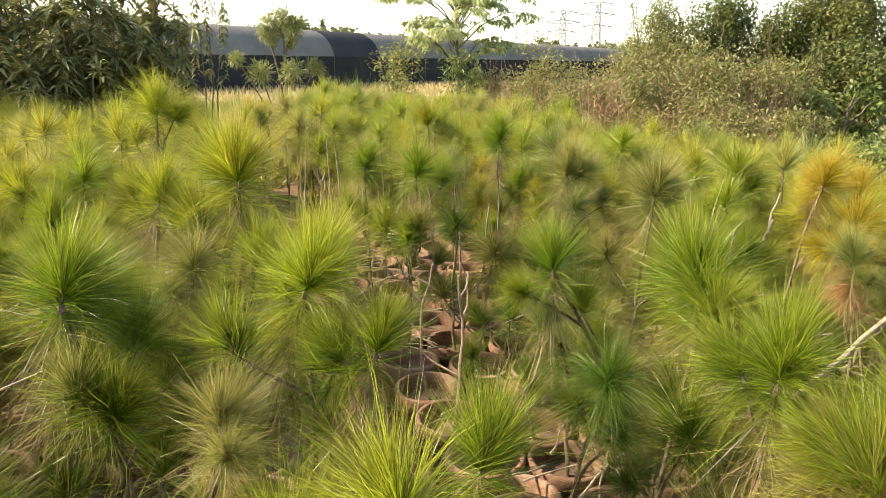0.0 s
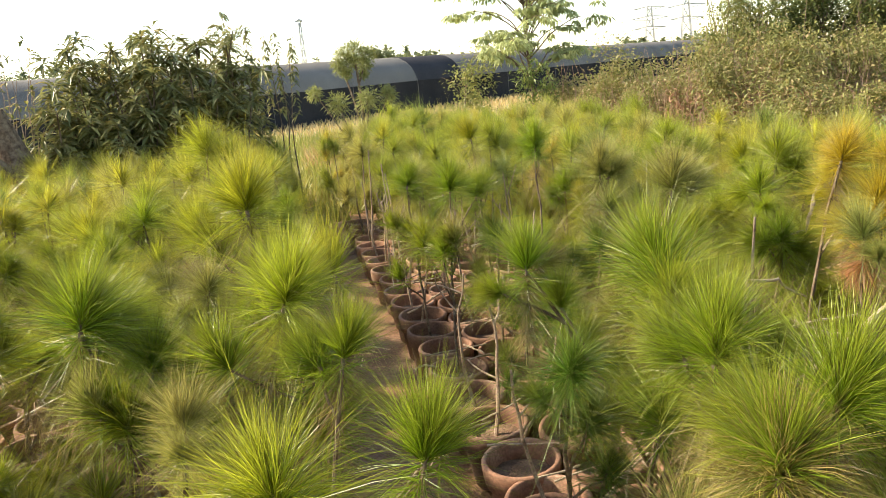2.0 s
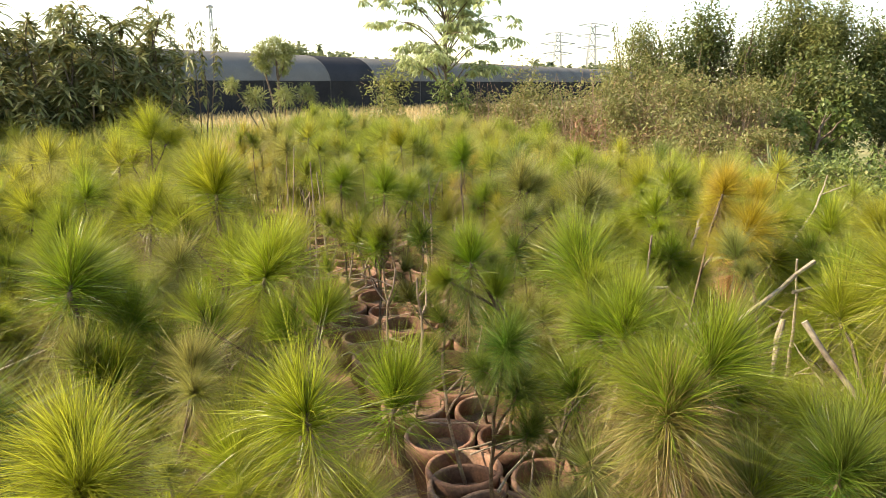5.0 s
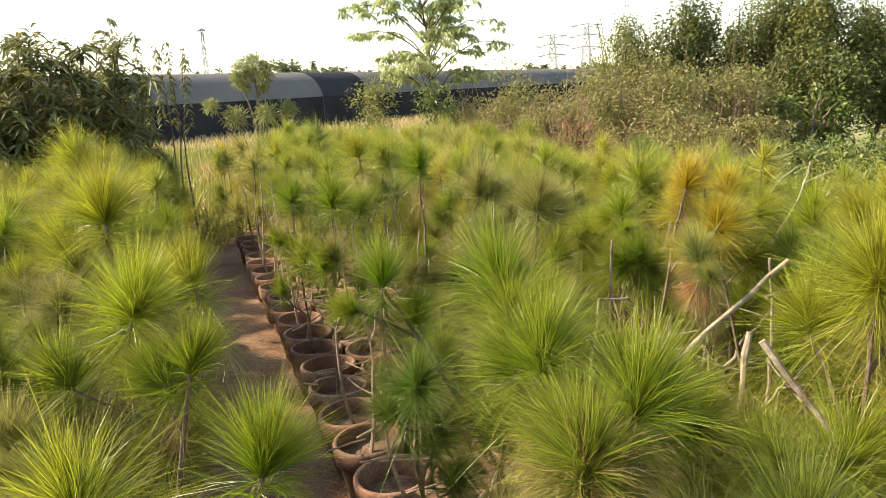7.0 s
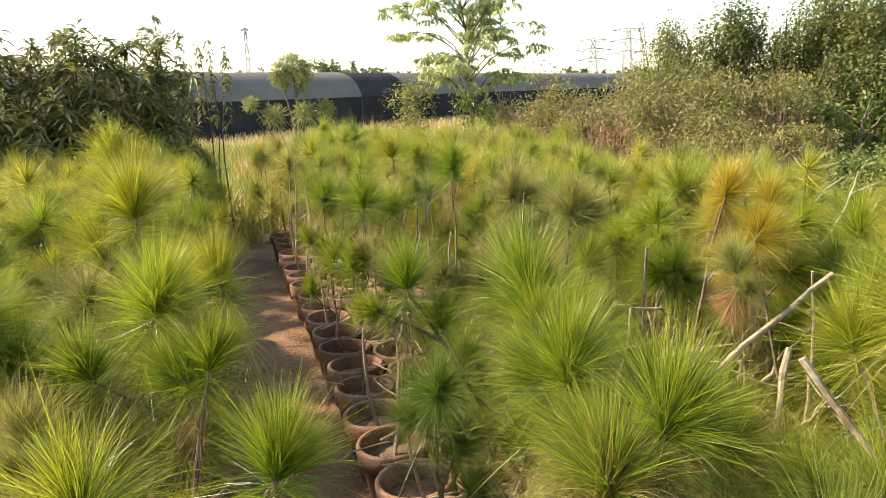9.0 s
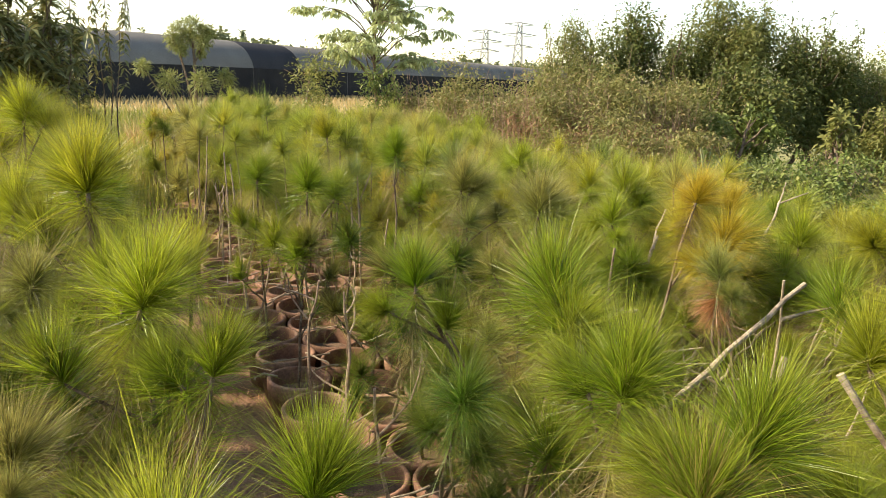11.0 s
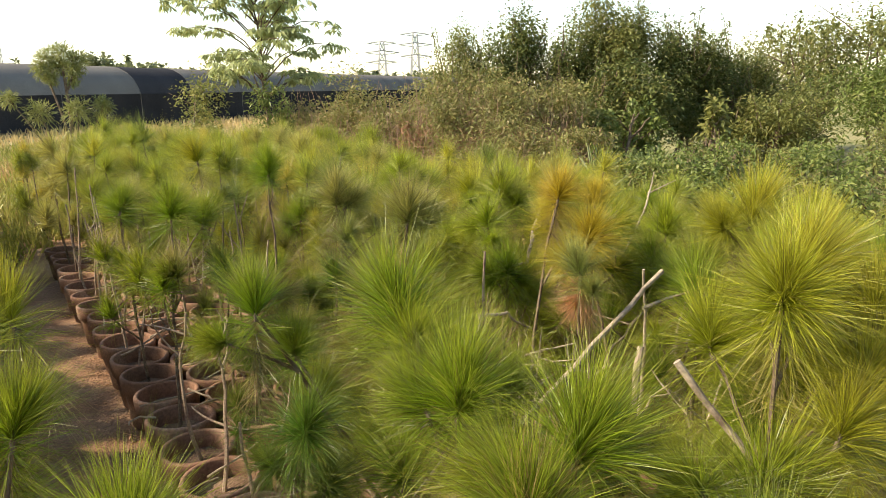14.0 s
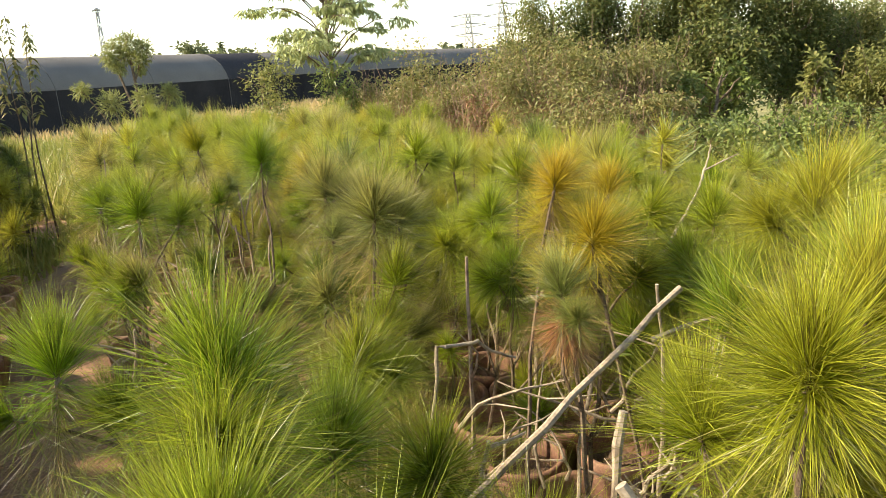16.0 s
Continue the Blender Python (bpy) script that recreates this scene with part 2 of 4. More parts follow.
def leaves(base, way, up, length, width, fold=0.25, sag=0.25):
    """Pointed leaves folded along the midrib: 6 vertices, 4 faces each."""
    n = len(base)
    way = unit(way)
    side = unit(np.cross(way, up))
    nor = unit(np.cross(side, way))
    L, W = length[:, None], width[:, None]
    mid = base + way * L * 0.5 - nor * 0
    tip = base + way * L
    tip[:, 2] -= sag * length
    mid[:, 2] -= sag * length * 0.3
    lift = nor * W * fold
    verts = np.stack([base, mid, tip, mid - side * W / 2 + lift, mid + side * W / 2 + lift], 1).reshape(-1, 3)
    a = np.arange(n) * 5
    f = np.concatenate([np.stack([a, a + 3, a + 1], 1), np.stack([a + 3, a + 2, a + 1], 1), np.stack([a, a + 1, a + 4], 1), np.stack([a + 1, a + 2, a + 4], 1)])
    return verts, [tuple(x) for x in f.tolist()]


def scraps(base, way, up, length, width, sag=0.25):
    """Small leaves for dense crowns: a bent diamond of two faces each."""
    n = len(base)
    way = unit(way)
    side = unit(np.cross(way, up))
    L, W = length[:, None], width[:, None]
    mid = base + way * L * 0.45
    tip = base + way * L
    tip[:, 2] -= sag * length
    verts = np.stack([base, mid - side * W / 2, tip, mid + side * W / 2], 1).reshape(-1, 3)
    a = np.arange(n) * 4
    f = np.concatenate([np.stack([a, a + 1, a + 2], 1), np.stack([a, a + 2, a + 3], 1)])
    return verts, [tuple(x) for x in f.tolist()]


def tube(points, radii, sides=6):
    """A tapered tube through points, closed at both ends."""
    pts = np.asarray(points, float)
    n = len(pts)
    tang = unit(np.gradient(pts, axis=0))
    ref = np.array([1.0, 0.1, 0.0]) if abs(tang[0][0]) < 0.8 else np.array([0, 1.0, 0.1])
    verts, faces = [], []
    for i in range(n):
        a = unit(np.cross(tang[i], ref))
        b = np.cross(tang[i], a)
        for k in range(sides):
            ang = 2 * math.pi * k / sides
            verts.append(pts[i] + radii[i] * (a * math.cos(ang) + b * math.sin(ang)))
    for i in range(n - 1):
        for k in range(sides):
            k2 = (k + 1) % sides
            faces.append((i * sides + k, i * sides + k2, (i + 1) * sides + k2, (i + 1) * sides + k))
    faces.append(tuple(range(sides - 1, -1, -1)))
    faces.append(tuple((n - 1) * sides + k for k in range(sides)))
    return np.array(verts), faces


def bent(a, b, n=6, bow=0.03, rng=rnd):
    """Points from a to b with a slight crooked bow."""
    a, b = np.array(a, float), np.array(b, float)
    off = np.array([rng.uniform(-1, 1), rng.uniform(-1, 1), rng.uniform(-0.3, 0.3)]) * bow
    out = []
    for i in range(n):
        t = i / (n - 1)
        kink = np.array([rng.uniform(-1, 1), rng.uniform(-1, 1), 0]) * bow * 0.22 * (0 < i < n - 1)
        out.append(a + (b - a) * t + off * math.sin(math.pi * t) + kink)
    return np.array(out)


def lathe(profile, sides=24):
    verts, faces = [], []
    for r, z in profile:
        for k in range(sides):
            a = 2 * math.pi * k / sides
            verts.append((r * math.cos(a), r * math.sin(a), z))
    for i in range(len(profile) - 1):
        for k in range(sides):
            k2 = (k + 1) % sides
            faces.append((i * sides + k, i * sides + k2, (i + 1) * sides + k2, (i + 1) * sides + k))
    return verts, faces


def aim(p, way, scale, spin):
    q = Vector(way).to_track_quat("Z", "Y").to_matrix().to_4x4()
    return Matrix.Translation(p) @ q @ Matrix.Rotation(spin, 4, "Z") @ Matrix.Diagonal((scale, scale, scale, 1))


# ---- ground ----
EDGE, ALONG, ACROSS = Vector((-0.05, 2.12, 0)), Vector((-0.418, 0.908, 0)), Vector((0.908, 0.418, 0))


def bed(u, v, z=0.0):
    """A place u metres right of the row of pots beside the path and v metres along it."""
    p = EDGE + ACROSS * u + ALONG * v
    return Vector((p.x, p.y, z))


def sheet(x0, x1, y0, y1, nx, ny, amp, scale, place):
    verts, faces = [], []
    for j in range(ny + 1):
        for i in range(nx + 1):
            p = place(x0 + (x1 - x0) * i / nx, y0 + (y1 - y0) * j / ny)
            verts.append((p[0], p[1], p[2] + amp * noise.fractal(Vector((p[0], p[1], 3.1)) * scale, 1.0, 2.0, 4)))
    for j in range(ny):
        for i in range(nx):
            a = j * (nx + 1) + i
            faces.append((a, a + 1, a + nx + 2, a + nx + 1))
    return verts, faces


v, f = sheet(-3000, 3000, -3000, 3000, 20, 20, 0, 1, lambda x, y: (x, y, -0.06))
thing("ground", "dry grassy field reaching to the horizon", "ground", kind="structure", me=mesh_of("ground", v, f, FIELD))
v, f = sheet(-6.5, 6.0, -4.0, 10.5, 110, 130, 0.02, 3.0, lambda u, w: tuple(bed(u, w, -0.012)))
thing("nursery_floor", "bare reddish-brown nursery earth between the pots", "ground", kind="structure", me=mesh_of("nursery_floor", v, f, EARTH, True))


# ---- shade house ----
def shade_house():
    """A long net tunnel: black side wall, arched grey roof in bays with one darker bay, pipe hoops."""
    o = Vector((-12.6, 28.3, 0))
    along, inward = Vector((0.479, 0.878, 0)), Vector((-0.878, 0.479, 0))
    root = thing("shade_house", "long arched shade-net tunnel with grey roof and black side wall", "shade house", m=Matrix.Translation(o))

    def at(s, w, z):
        return tuple(along * s + inward * w + Vector((0, 0, z)))

    arc = [(0.0, 1.46), (0.12, 1.80), (0.34, 2.13), (0.68, 2.43), (1.15, 2.66), (1.7, 2.75), (2.25, 2.66), (2.72, 2.43), (3.06, 2.13), (3.28, 1.80), (3.4, 1.46)]
    stops = [-30, -24, -18, -12, -6, 0, 4.7, 9.3, 13.1, 17.5, 23, 30, 38, 46, 55, 65, 76]
    for s0, s1 in zip(stops[:-1], stops[1:]):
        vs = [at(s, w, z - 0.015 * (i == 1)) for i, s in enumerate((s0 + 0.02, (s0 + s1) / 2, s1 - 0.02)) for w, z in arc]
        n = len(arc)
        fs = [(i * n + k, (i + 1) * n + k, (i + 1) * n + k + 1, i * n + k + 1) for i in range(2) for k in range(n - 1)]
        dark = s0 == 9.3
        part("roof_net", mesh_of("roof_net", vs, fs, NET_DARK if dark else NET_GREY, True), root, "darker roof bay" if dark else "")
        for w in (0.0, 3.4):
            vs = [at(s, w, z) for s in (s0 + 0.02, s1 - 0.02) for z in (-0.06, 0.7, 1.45)]
            part("side_net", mesh_of("side_net", vs, [(0, 3, 4, 1), (1, 4, 5, 2)], NET_BLACK), root)
    for s in stops:
        pts = [at(s, 0.0, -0.06)] + [at(s, w, z) for w, z in arc] + [at(s, 3.4, -0.06)]
        part("hoop", mesh_of("hoop", *tube(pts, [0.012] * len(pts), 6), NET_GREY), root)
    for s in (stops[0], stops[-1]):
        vs = [at(s, w, z) for w, z in arc] + [at(s, 3.4, -0.06), at(s, 0, -0.06)]
        part("end_net", mesh_of("end_net", vs, [tuple(range(len(vs)))], NET_BLACK), root)


shade_house()


# ---- mast and pylons ----
def lattice(name, label, category, x, y, height, wide, thick, arms=()):
    root = thing(name, label, category, m=Matrix.Translation((x, y, -0.06)))
    n = max(5, int(height / (wide * 2.2)))
    top = wide * 0.35

    def corner(k, t):
        h = wide + (top - wide) * t
        sx, sy = ((-1, -1), (1, -1), (1, 1), (-1, 1))[k]
        return (sx * h / 2, sy * h / 2, height * t)

    for k in range(4):
        part("leg", mesh_of("leg", *tube([corner(k, 0), corner(k, 1)], [thick, thick * 0.8], 4), STEEL), root)
    for i in range(n):
        for k in range(4):
            part("brace", mesh_of("brace", *tube([corner(k, i / n), corner((k + 1) % 4, (i + 1) / n)], [thick * 0.7] * 2, 4), STEEL), root)
    for z, reach in arms:
        part("cross_arm", mesh_of("cross_arm", *join([tube([(-reach, 0, z), (0, 0, z + reach * 0.12), (reach, 0, z)], [thick * 0.6, thick, thick * 0.6], 4), tube([(-reach, 0, z), (0, 0, z - reach * 0.12), (reach, 0, z)], [thick * 0.5] * 3, 4)]), STEEL), root)
    return root


mast = lattice("light_mast", "slim steel lattice mast with a lamp head", "mast", -26.35, 67, 8.0, 0.5, 0.035)
part("lamp_head", mesh_of("lamp_head", *join([tube([(-0.4, 0, 8.0), (0, 0, 8.15), (0.3, 0, 8.0)], [0.08, 0.14, 0.1], 6)]), STEEL), mast)
lattice("pylon", "distant steel power pylon in haze", "pylon", 34, 398, 27, 6, 0.34, ((26, 8), (21, 9.5), (16, 8)))
lattice("pylon", "distant steel power pylon in haze", "pylon", 52, 396, 31, 6, 0.34, ((30.5, 8), (25, 9.5), (19, 8)))


# ---- trees and shrubs ----
def crown(centre, radii, count, length, width, mat_key, name="crown", hollow=0.55, droop=0.2, lumps=7, seed=1):
    """A leafy crown: leaves in clumps on an uneven lumpy shell, with gaps."""
    rng = np.random.default_rng(seed)
    c, r = np.array(centre), np.array(radii)
    lump = unit(rng.normal(size=(lumps, 3))) * rng.uniform(0.35, 0.92, (lumps, 1))
    size = rng.uniform(0.2, 0.5, lumps)
    which = rng.integers(0, lumps, count)
    way = unit(rng.normal(size=(count, 3)))
    way[:, 2] = np.abs(way[:, 2]) * 0.8 + way[:, 2] * 0.2
    rad = size[which][:, None] * (hollow + (1 - hollow) * rng.random((count, 1)) ** 0.4)
    pos = (lump[which] + way * rad)
    # twig bunches break up the outline
    bunch = rng.integers(0, max(8, count // 14), count)
    shift = rng.normal(size=(max(8, count // 14), 3)) * 0.13
    pos = c + (pos + shift[bunch]) * r
    out = unit(way + rng.normal(size=(count, 3)) * 0.7)
    out[:, 2] -= droop
    ln = length * rng.uniform(0.6, 1.25, count)
    return scraps(pos, out, rng.normal(size=(count, 3)) * 0.4 + np.array([0, 0, 1.0]), ln, ln * width / length)


def leafy_tree(name, label, category, x, y, height, wide, count, length, width, mat_key, seed, trunk=0.05, bark=BARK, low=0.3, lumps=9, stems=1):
    """A trunk with limbs and a crown of many leaves."""
    rng = random.Random(seed)
    root = thing(name, label, category, m=Matrix.Translation((x, y, -0.06)))
    limbs = []
    for s in range(stems):
        foot = (rng.uniform(-1, 1) * 0.12 * stems, rng.uniform(-1, 1) * 0.12 * stems, 0)
        head = (rng.uniform(-0.5, 0.5) * wide, rng.uniform(-0.5, 0.5) * wide, height * rng.uniform(0.75, 0.95))
        pts = bent(foot, head, 7, 0.08 * height, rng)
        limbs.append(tube(pts, list(np.linspace(trunk, trunk * 0.25, 7)), 7))
        for i in range(4):
            a = pts[2 + i % 4]
            ang = rng.uniform(0, 6.28)
            b = a + np.array([math.cos(ang) * wide * 0.75, math.sin(ang) * wide * 0.75, height * rng.uniform(0.12, 0.3)])
            limbs.append(tube(bent(a, b, 5, 0.06 * height, rng), list(np.linspace(trunk * 0.45, trunk * 0.12, 5)), 5))
    shoots = []
    srg = np.random.default_rng(seed + 5)
    for i in range(16 if count > 1500 else 4):
        a = np.array([rng.uniform(-0.85, 0.85) * wide, rng.uniform(-0.85, 0.85) * wide, height * rng.uniform(0.72, 0.95)])
        b = a + np.array([rng.uniform(-0.12, 0.12), rng.uniform(-0.12, 0.12), rng.uniform(0.12, 0.2) * height * rng.uniform(0.4, 1.1)])
        limbs.append(tube([a - (b - a), a, b], [0.008, 0.006, 0.003], 4))
        k = 34
        t = srg.random(k)[:, None]
        ln = length * 1.15 * srg.uniform(0.6, 1.2, k)
        shoots.append(scraps(a - (b - a) * 0.4 + (b - a) * 1.4 * t, unit(srg.normal(size=(k, 3)) + np.array([0, 0, 0.2])), srg.normal(size=(k, 3)) * 0.4 + np.array([0, 0, 1.0]), ln, ln * 0.4))
    tagged(part("trunk", mesh_of("trunk", *join(limbs), bark), root), kind="stuff" if height < 1.3 else "")
    if shoots:
        part("shoot_foliage", mesh_of("shoot_foliage", *join(shoots), LEAF[mat_key]), root)
    zc = height * (low + (1 - low) / 2)
    part("crown", mesh_of("crown", *crown((0, 0, zc), (wide, wide, height * (1 - low) / 2 * 1.15), int(count * 2.3), length * 0.95, width * 1.15, mat_key, lumps=lumps, seed=seed), LEAF[mat_key]), root)
    return root


def whorl_shrub(x, y, height, seed, lean=0.22, stems=13, size=1.0):
    """Upright stems ending in whorls of long drooping leaves."""
    rng = random.Random(seed)
    nrg = np.random.default_rng(seed)
    root = thing("broadleaf_shrub", "tall shrub with whorls of long drooping dark leaves", "shrub", "shrubs beside the shade house", m=Matrix.Translation((x, y, -0.06)))
    chunks = []
    for s in range(stems):
        ang = rng.uniform(0, 6.28)
        h = height * rng.uniform(0.55, 1.0)
        top = (math.cos(ang) * lean * h * rng.uniform(0.3, 1), math.sin(ang) * lean * h * rng.uniform(0.3, 1), h)
        pts = bent((rng.uniform(-0.15, 0.15), rng.uniform(-0.15, 0.15), 0), top, 8, 0.12, rng)
        part("stem", mesh_of("stem", *tube(pts, list(np.linspace(0.016, 0.006, 8)), 5), BARK), root)
        tips = [(pts[-1], 30)] + [(pts[k] + np.array([rng.uniform(-0.24, 0.24), rng.uniform(-0.24, 0.24), 0.08]), 22) for k in ((2, 3, 4, 5, 6, 7) if size < 1.5 else (6, 7))]
        for tip, n in tips:
            a = nrg.uniform(0, 6.28, n)
            el = nrg.uniform(-0.35, 1.05, n)
            way = np.stack([np.cos(a) * np.cos(el), np.sin(a) * np.cos(el), np.sin(el)], 1)
            base = np.array(tip) + np.stack([0 * a, 0 * a, -nrg.uniform(0, 0.09, n)], 1)
            ln = nrg.uniform(0.12, 0.21, n) * size
            chunks.append(leaves(base, way, np.tile([0, 0, 1.0], (n, 1)) + nrg.normal(size=(n, 3)) * 0.2, ln, ln * 0.2, 0.25, 0.5))
    part("crown", mesh_of("crown", *join(chunks), LEAF["shrub"]), root)


for i, (x, y, h) in enumerate([(-2.85, 6.35, 2.25), (-3.2, 6.15, 2.15), (-3.6, 5.95, 2.3), (-3.95, 5.75, 2.05), (-3.35, 5.6, 1.75), (-3.75, 5.45, 1.6), (-2.95, 6.7, 2.15), (-4.25, 6.5, 2.1), (-3.45, 6.75, 2.2), (-3.05, 5.95, 1.9)]):
    whorl_shrub(x - 0.28, y, h, 40 + i)
whorl_shrub(-4.7, 6.75, 2.45, 52, 0.22, 2, 1.9)


def stalk_plant(x, y, height, seed, mat_key="shrub"):
    """A thin upright stalk with small hanging leaves up its top half."""
    nrg = np.random.default_rng(seed)
    root = thing("tall_stalk_plant", "thin upright stalk with small hanging leaves", "plant", "stalks by the shrubs", m=Matrix.Translation((x, y, -0.06)))
    pts = bent((0, 0, 0), (nrg.uniform(-0.1, 0.1), nrg.uniform(-0.1, 0.1), height), 8, 0.1)
    part("stem", mesh_of("stem", *tube(pts, list(np.linspace(0.012, 0.003, 8)), 5), BARK), root)
    n = 95
    t = nrg.uniform(0.6, 1.0, n)
    base = np.array([pts[0] + (pts[-1] - pts[0]) * k for k in t])
    a = nrg.uniform(0, 6.28, n)
    way = np.stack([np.cos(a), np.sin(a), nrg.uniform(-0.6, 0.4, n)], 1)
    ln = nrg.uniform(0.05, 0.1, n)
    part("crown", mesh_of("crown", *leaves(base, way, np.tile([0, 0, 1.0], (n, 1)), ln, ln * 0.4, 0.2, 0.6), LEAF[mat_key]), root)


for i, (x, y, h) in enumerate([(-3.44, 7.5, 2.5), (-3.33, 7.6, 2.36), (-3.12, 7.5, 2.24), (-3.0, 7.5, 2.25), (-2.85, 7.5, 2.17), (-3.55, 7.4, 2.3), (-3.24, 7.35, 2.0)]):
    stalk_plant(x, y, h, 60 + i)


def clipped_tree(x, y):
    """A small tree with a rounded needle-leaved head and four clumps at its foot."""
    root = thing("small_tree", "small tree with rounded head and clumps low on its stems", "tree", m=Matrix.Translation((x, y, -0.06)))
    limbs = [tube(bent((0, 0, 0), (0.03, 0, 1.92), 7, 0.05), list(np.linspace(0.035, 0.018, 7)), 7), tube(bent((0, 0, 0.9), (-0.22, 0.05, 1.85), 5, 0.04), [0.016] * 5, 6), tube(bent((0.05, 0, 1.6), (0.2, 0, 2.1), 5, 0.03), [0.012] * 5, 6)]
    spots = [(-0.73, 0, 1.50, 0.13), (-0.39, 0.1, 1.28, 0.20), (0.18, -0.1, 1.32, 0.19), (0.48, 0.1, 1.40, 0.14)]
    for px, py, pz, r in spots:
        limbs.append(tube(bent((0, 0, 0.3), (px, py, pz), 5, 0.05), [0.012] * 5, 5))
    part("trunk", mesh_of("trunk", *join(limbs), BARK), root)
    heads = [(0.03, 0, 2.12, 0.16), (-0.2, 0.05, 2.06, 0.14), (0.22, 0.02, 2.04, 0.14), (-0.27, 0.0, 1.90, 0.12), (-0.05, 0.1, 1.95, 0.14), (0.2, -0.06, 1.88, 0.12), (-0.14, -0.04, 1.78, 0.10), (0.13, 0.05, 1.74, 0.08)] + spots
    for i, (px, py, pz, r) in enumerate(heads):
        n = 520
        way = unit(np.random.default_rng(i).normal(size=(n, 3)) + np.array([0, 0, 0.5]))
        base = np.array([px, py, pz]) + way * r * np.random.default_rng(i + 9).uniform(0.2, 0.95, (n, 1)) + np.random.default_rng(i + 30).normal(size=(n, 3)) * r * 0.16
        tagged(part("foliage_clump", mesh_of("foliage_clump", *ribbons(base, unit(way + np.random.default_rng(i + 50).normal(size=(n, 3)) * 0.5), np.full(n, r * 0.5), np.full(n, 0.011), np.full(n, 0.02)), LEAF["clump"]), root), kind="stuff")


clipped_tree(-3.24, 11.1)


def feathery_tree(x, y, height):
    """A slender tree: open crown of arching limbs with feathery compound leaves."""
    rng = random.Random(5)
    nrg = np.random.default_rng(5)
    root = thing("feathery_tree", "slender tree with open crown of feathery compound leaves", "tree", m=Matrix.Translation((x, y, -0.06)))
    trunk = bent((0.15, 0, 0), (-0.05, 0, height * 0.93), 11, 0.12, rng)
    limbs, chunks = [tube(trunk, list(np.linspace(0.05, 0.01, 11)), 7)], []
    for i in range(50):
        k = 4 + i % 7
        a = trunk[k]
        ang = i * 2.4 + rng.uniform(-0.4, 0.4)
        reach = rng.uniform(0.7, 1.75) * (1.0 if k < 8 else 0.75)
        b = a + np.array([math.cos(ang) * reach, math.sin(ang) * reach * 0.8, 0.22 + 0.28 * reach])
        pts = bent(a, b, 8, 0.14, rng)
        pts[:, 2] += 0.22 * reach * np.sin(np.linspace(0, math.pi, 8))
        limbs.append(tube(pts, list(np.linspace(0.016, 0.003, 8)), 5))
        for q in range(11):
            p = pts[rng.choice((3, 4, 5, 6, 6, 7, 7))] + np.array([rng.uniform(-0.1, 0.1), rng.uniform(-0.1, 0.1), rng.uniform(-0.05, 0.08)])
            an, ln = rng.uniform(0, 6.28), rng.uniform(0.15, 0.3)
            d = np.array([math.cos(an), math.sin(an), rng.uniform(-0.15, 0.25)])
            limbs.append(tube([p, p + d * ln * 0.6, p + d * ln + np.array([0, 0, -0.05])], [0.003, 0.002, 0.001], 3))
            m = 6
            t = np.repeat(np.linspace(0.35, 1, m), 2)
            base = p + d * (ln * t)[:, None]
            base[:, 2] -= 0.05 * t * t
            sd = np.cross(d, (0, 0, 1.0))
            sgn = np.tile([1.0, -1.0], m)[:, None]
            way = sd * sgn * 0.8 + d * 0.5 + np.array([0, 0, -0.75]) + nrg.normal(size=(2 * m, 3)) * 0.25
            l2 = nrg.uniform(0.10, 0.17, 2 * m)
            chunks.append(leaves(base, way, np.tile([0, 0, 1.0], (2 * m, 1)) + nrg.normal(size=(2 * m, 3)) * 0.4, l2, l2 * 0.30, 0.1, 0.2))
    part("trunk", mesh_of("trunk", *join(limbs), BARK), root)
    part("crown", mesh_of("crown", *join(chunks), LEAF["feather"]), root)


feathery_tree(-0.75, 14.0, 3.7)
leafy_tree("shrub", "pale blue-green leafy shrub beside the slender tree", "shrub", -1.7, 13.4, 1.75, 0.6, 800, 0.09, 0.03, "treelight", 71, 0.02, low=0.15)
leafy_tree("shrub", "fresh green feathery shrub under the slender tree", "shrub", -0.35, 12.6, 1.65, 0.4, 900, 0.08, 0.025, "weed", 72, 0.018, low=0.1)


def thicket(name, label, x, y, height, wide, seed, dry=0.4, count=1500):
    """A tangled shrub: upright dry stalks with green and dead leaves among them."""
    rng = random.Random(seed)
    nrg = np.random.default_rng(seed)
    root = thing(name, label, "shrub", "overgrown hedge", m=Matrix.Translation((x, y, -0.06)))
    stalks = []
    for i in range(64):
        a = (rng.uniform(-1, 1) * wide * 0.9, rng.uniform(-1, 1) * wide * 0.9, 0)
        b = (a[0] + rng.uniform(-0.5, 0.5), a[1] + rng.uniform(-0.4, 0.4), height * rng.uniform(0.4, 0.97))
        stalks.append(tube(bent(a, b, 6, 0.22, rng), [0.006, 0.006, 0.005, 0.004, 0.003, 0.002], 4))
    part("brushwood", mesh_of("brushwood", *join(stalks), BRUSH), root)
    part("crown", mesh_of("crown", *crown((0, 0, height * 0.6), (wide * 1.25, wide * 1.1, height * 0.48), int(count * 2.8), 0.062, 0.026, "hedge", lumps=16, seed=seed, hollow=0.3), LEAF["hedge"]), root)
    n = int(count * dry)
    base = np.stack([nrg.uniform(-wide, wide, n), nrg.uniform(-wide, wide, n), nrg.uniform(0.05, 0.6, n) * height], 1)
    ln = nrg.uniform(0.08, 0.26, n)
    part("dead_foliage", mesh_of("dead_foliage", *ribbons(base, unit(nrg.normal(size=(n, 3)) + np.array([0, 0, 0.3])), ln, nrg.uniform(0.008, 0.02, n), ln * 0.4), LEAF["dryleaf"]), root, "rust-brown dead leaves")


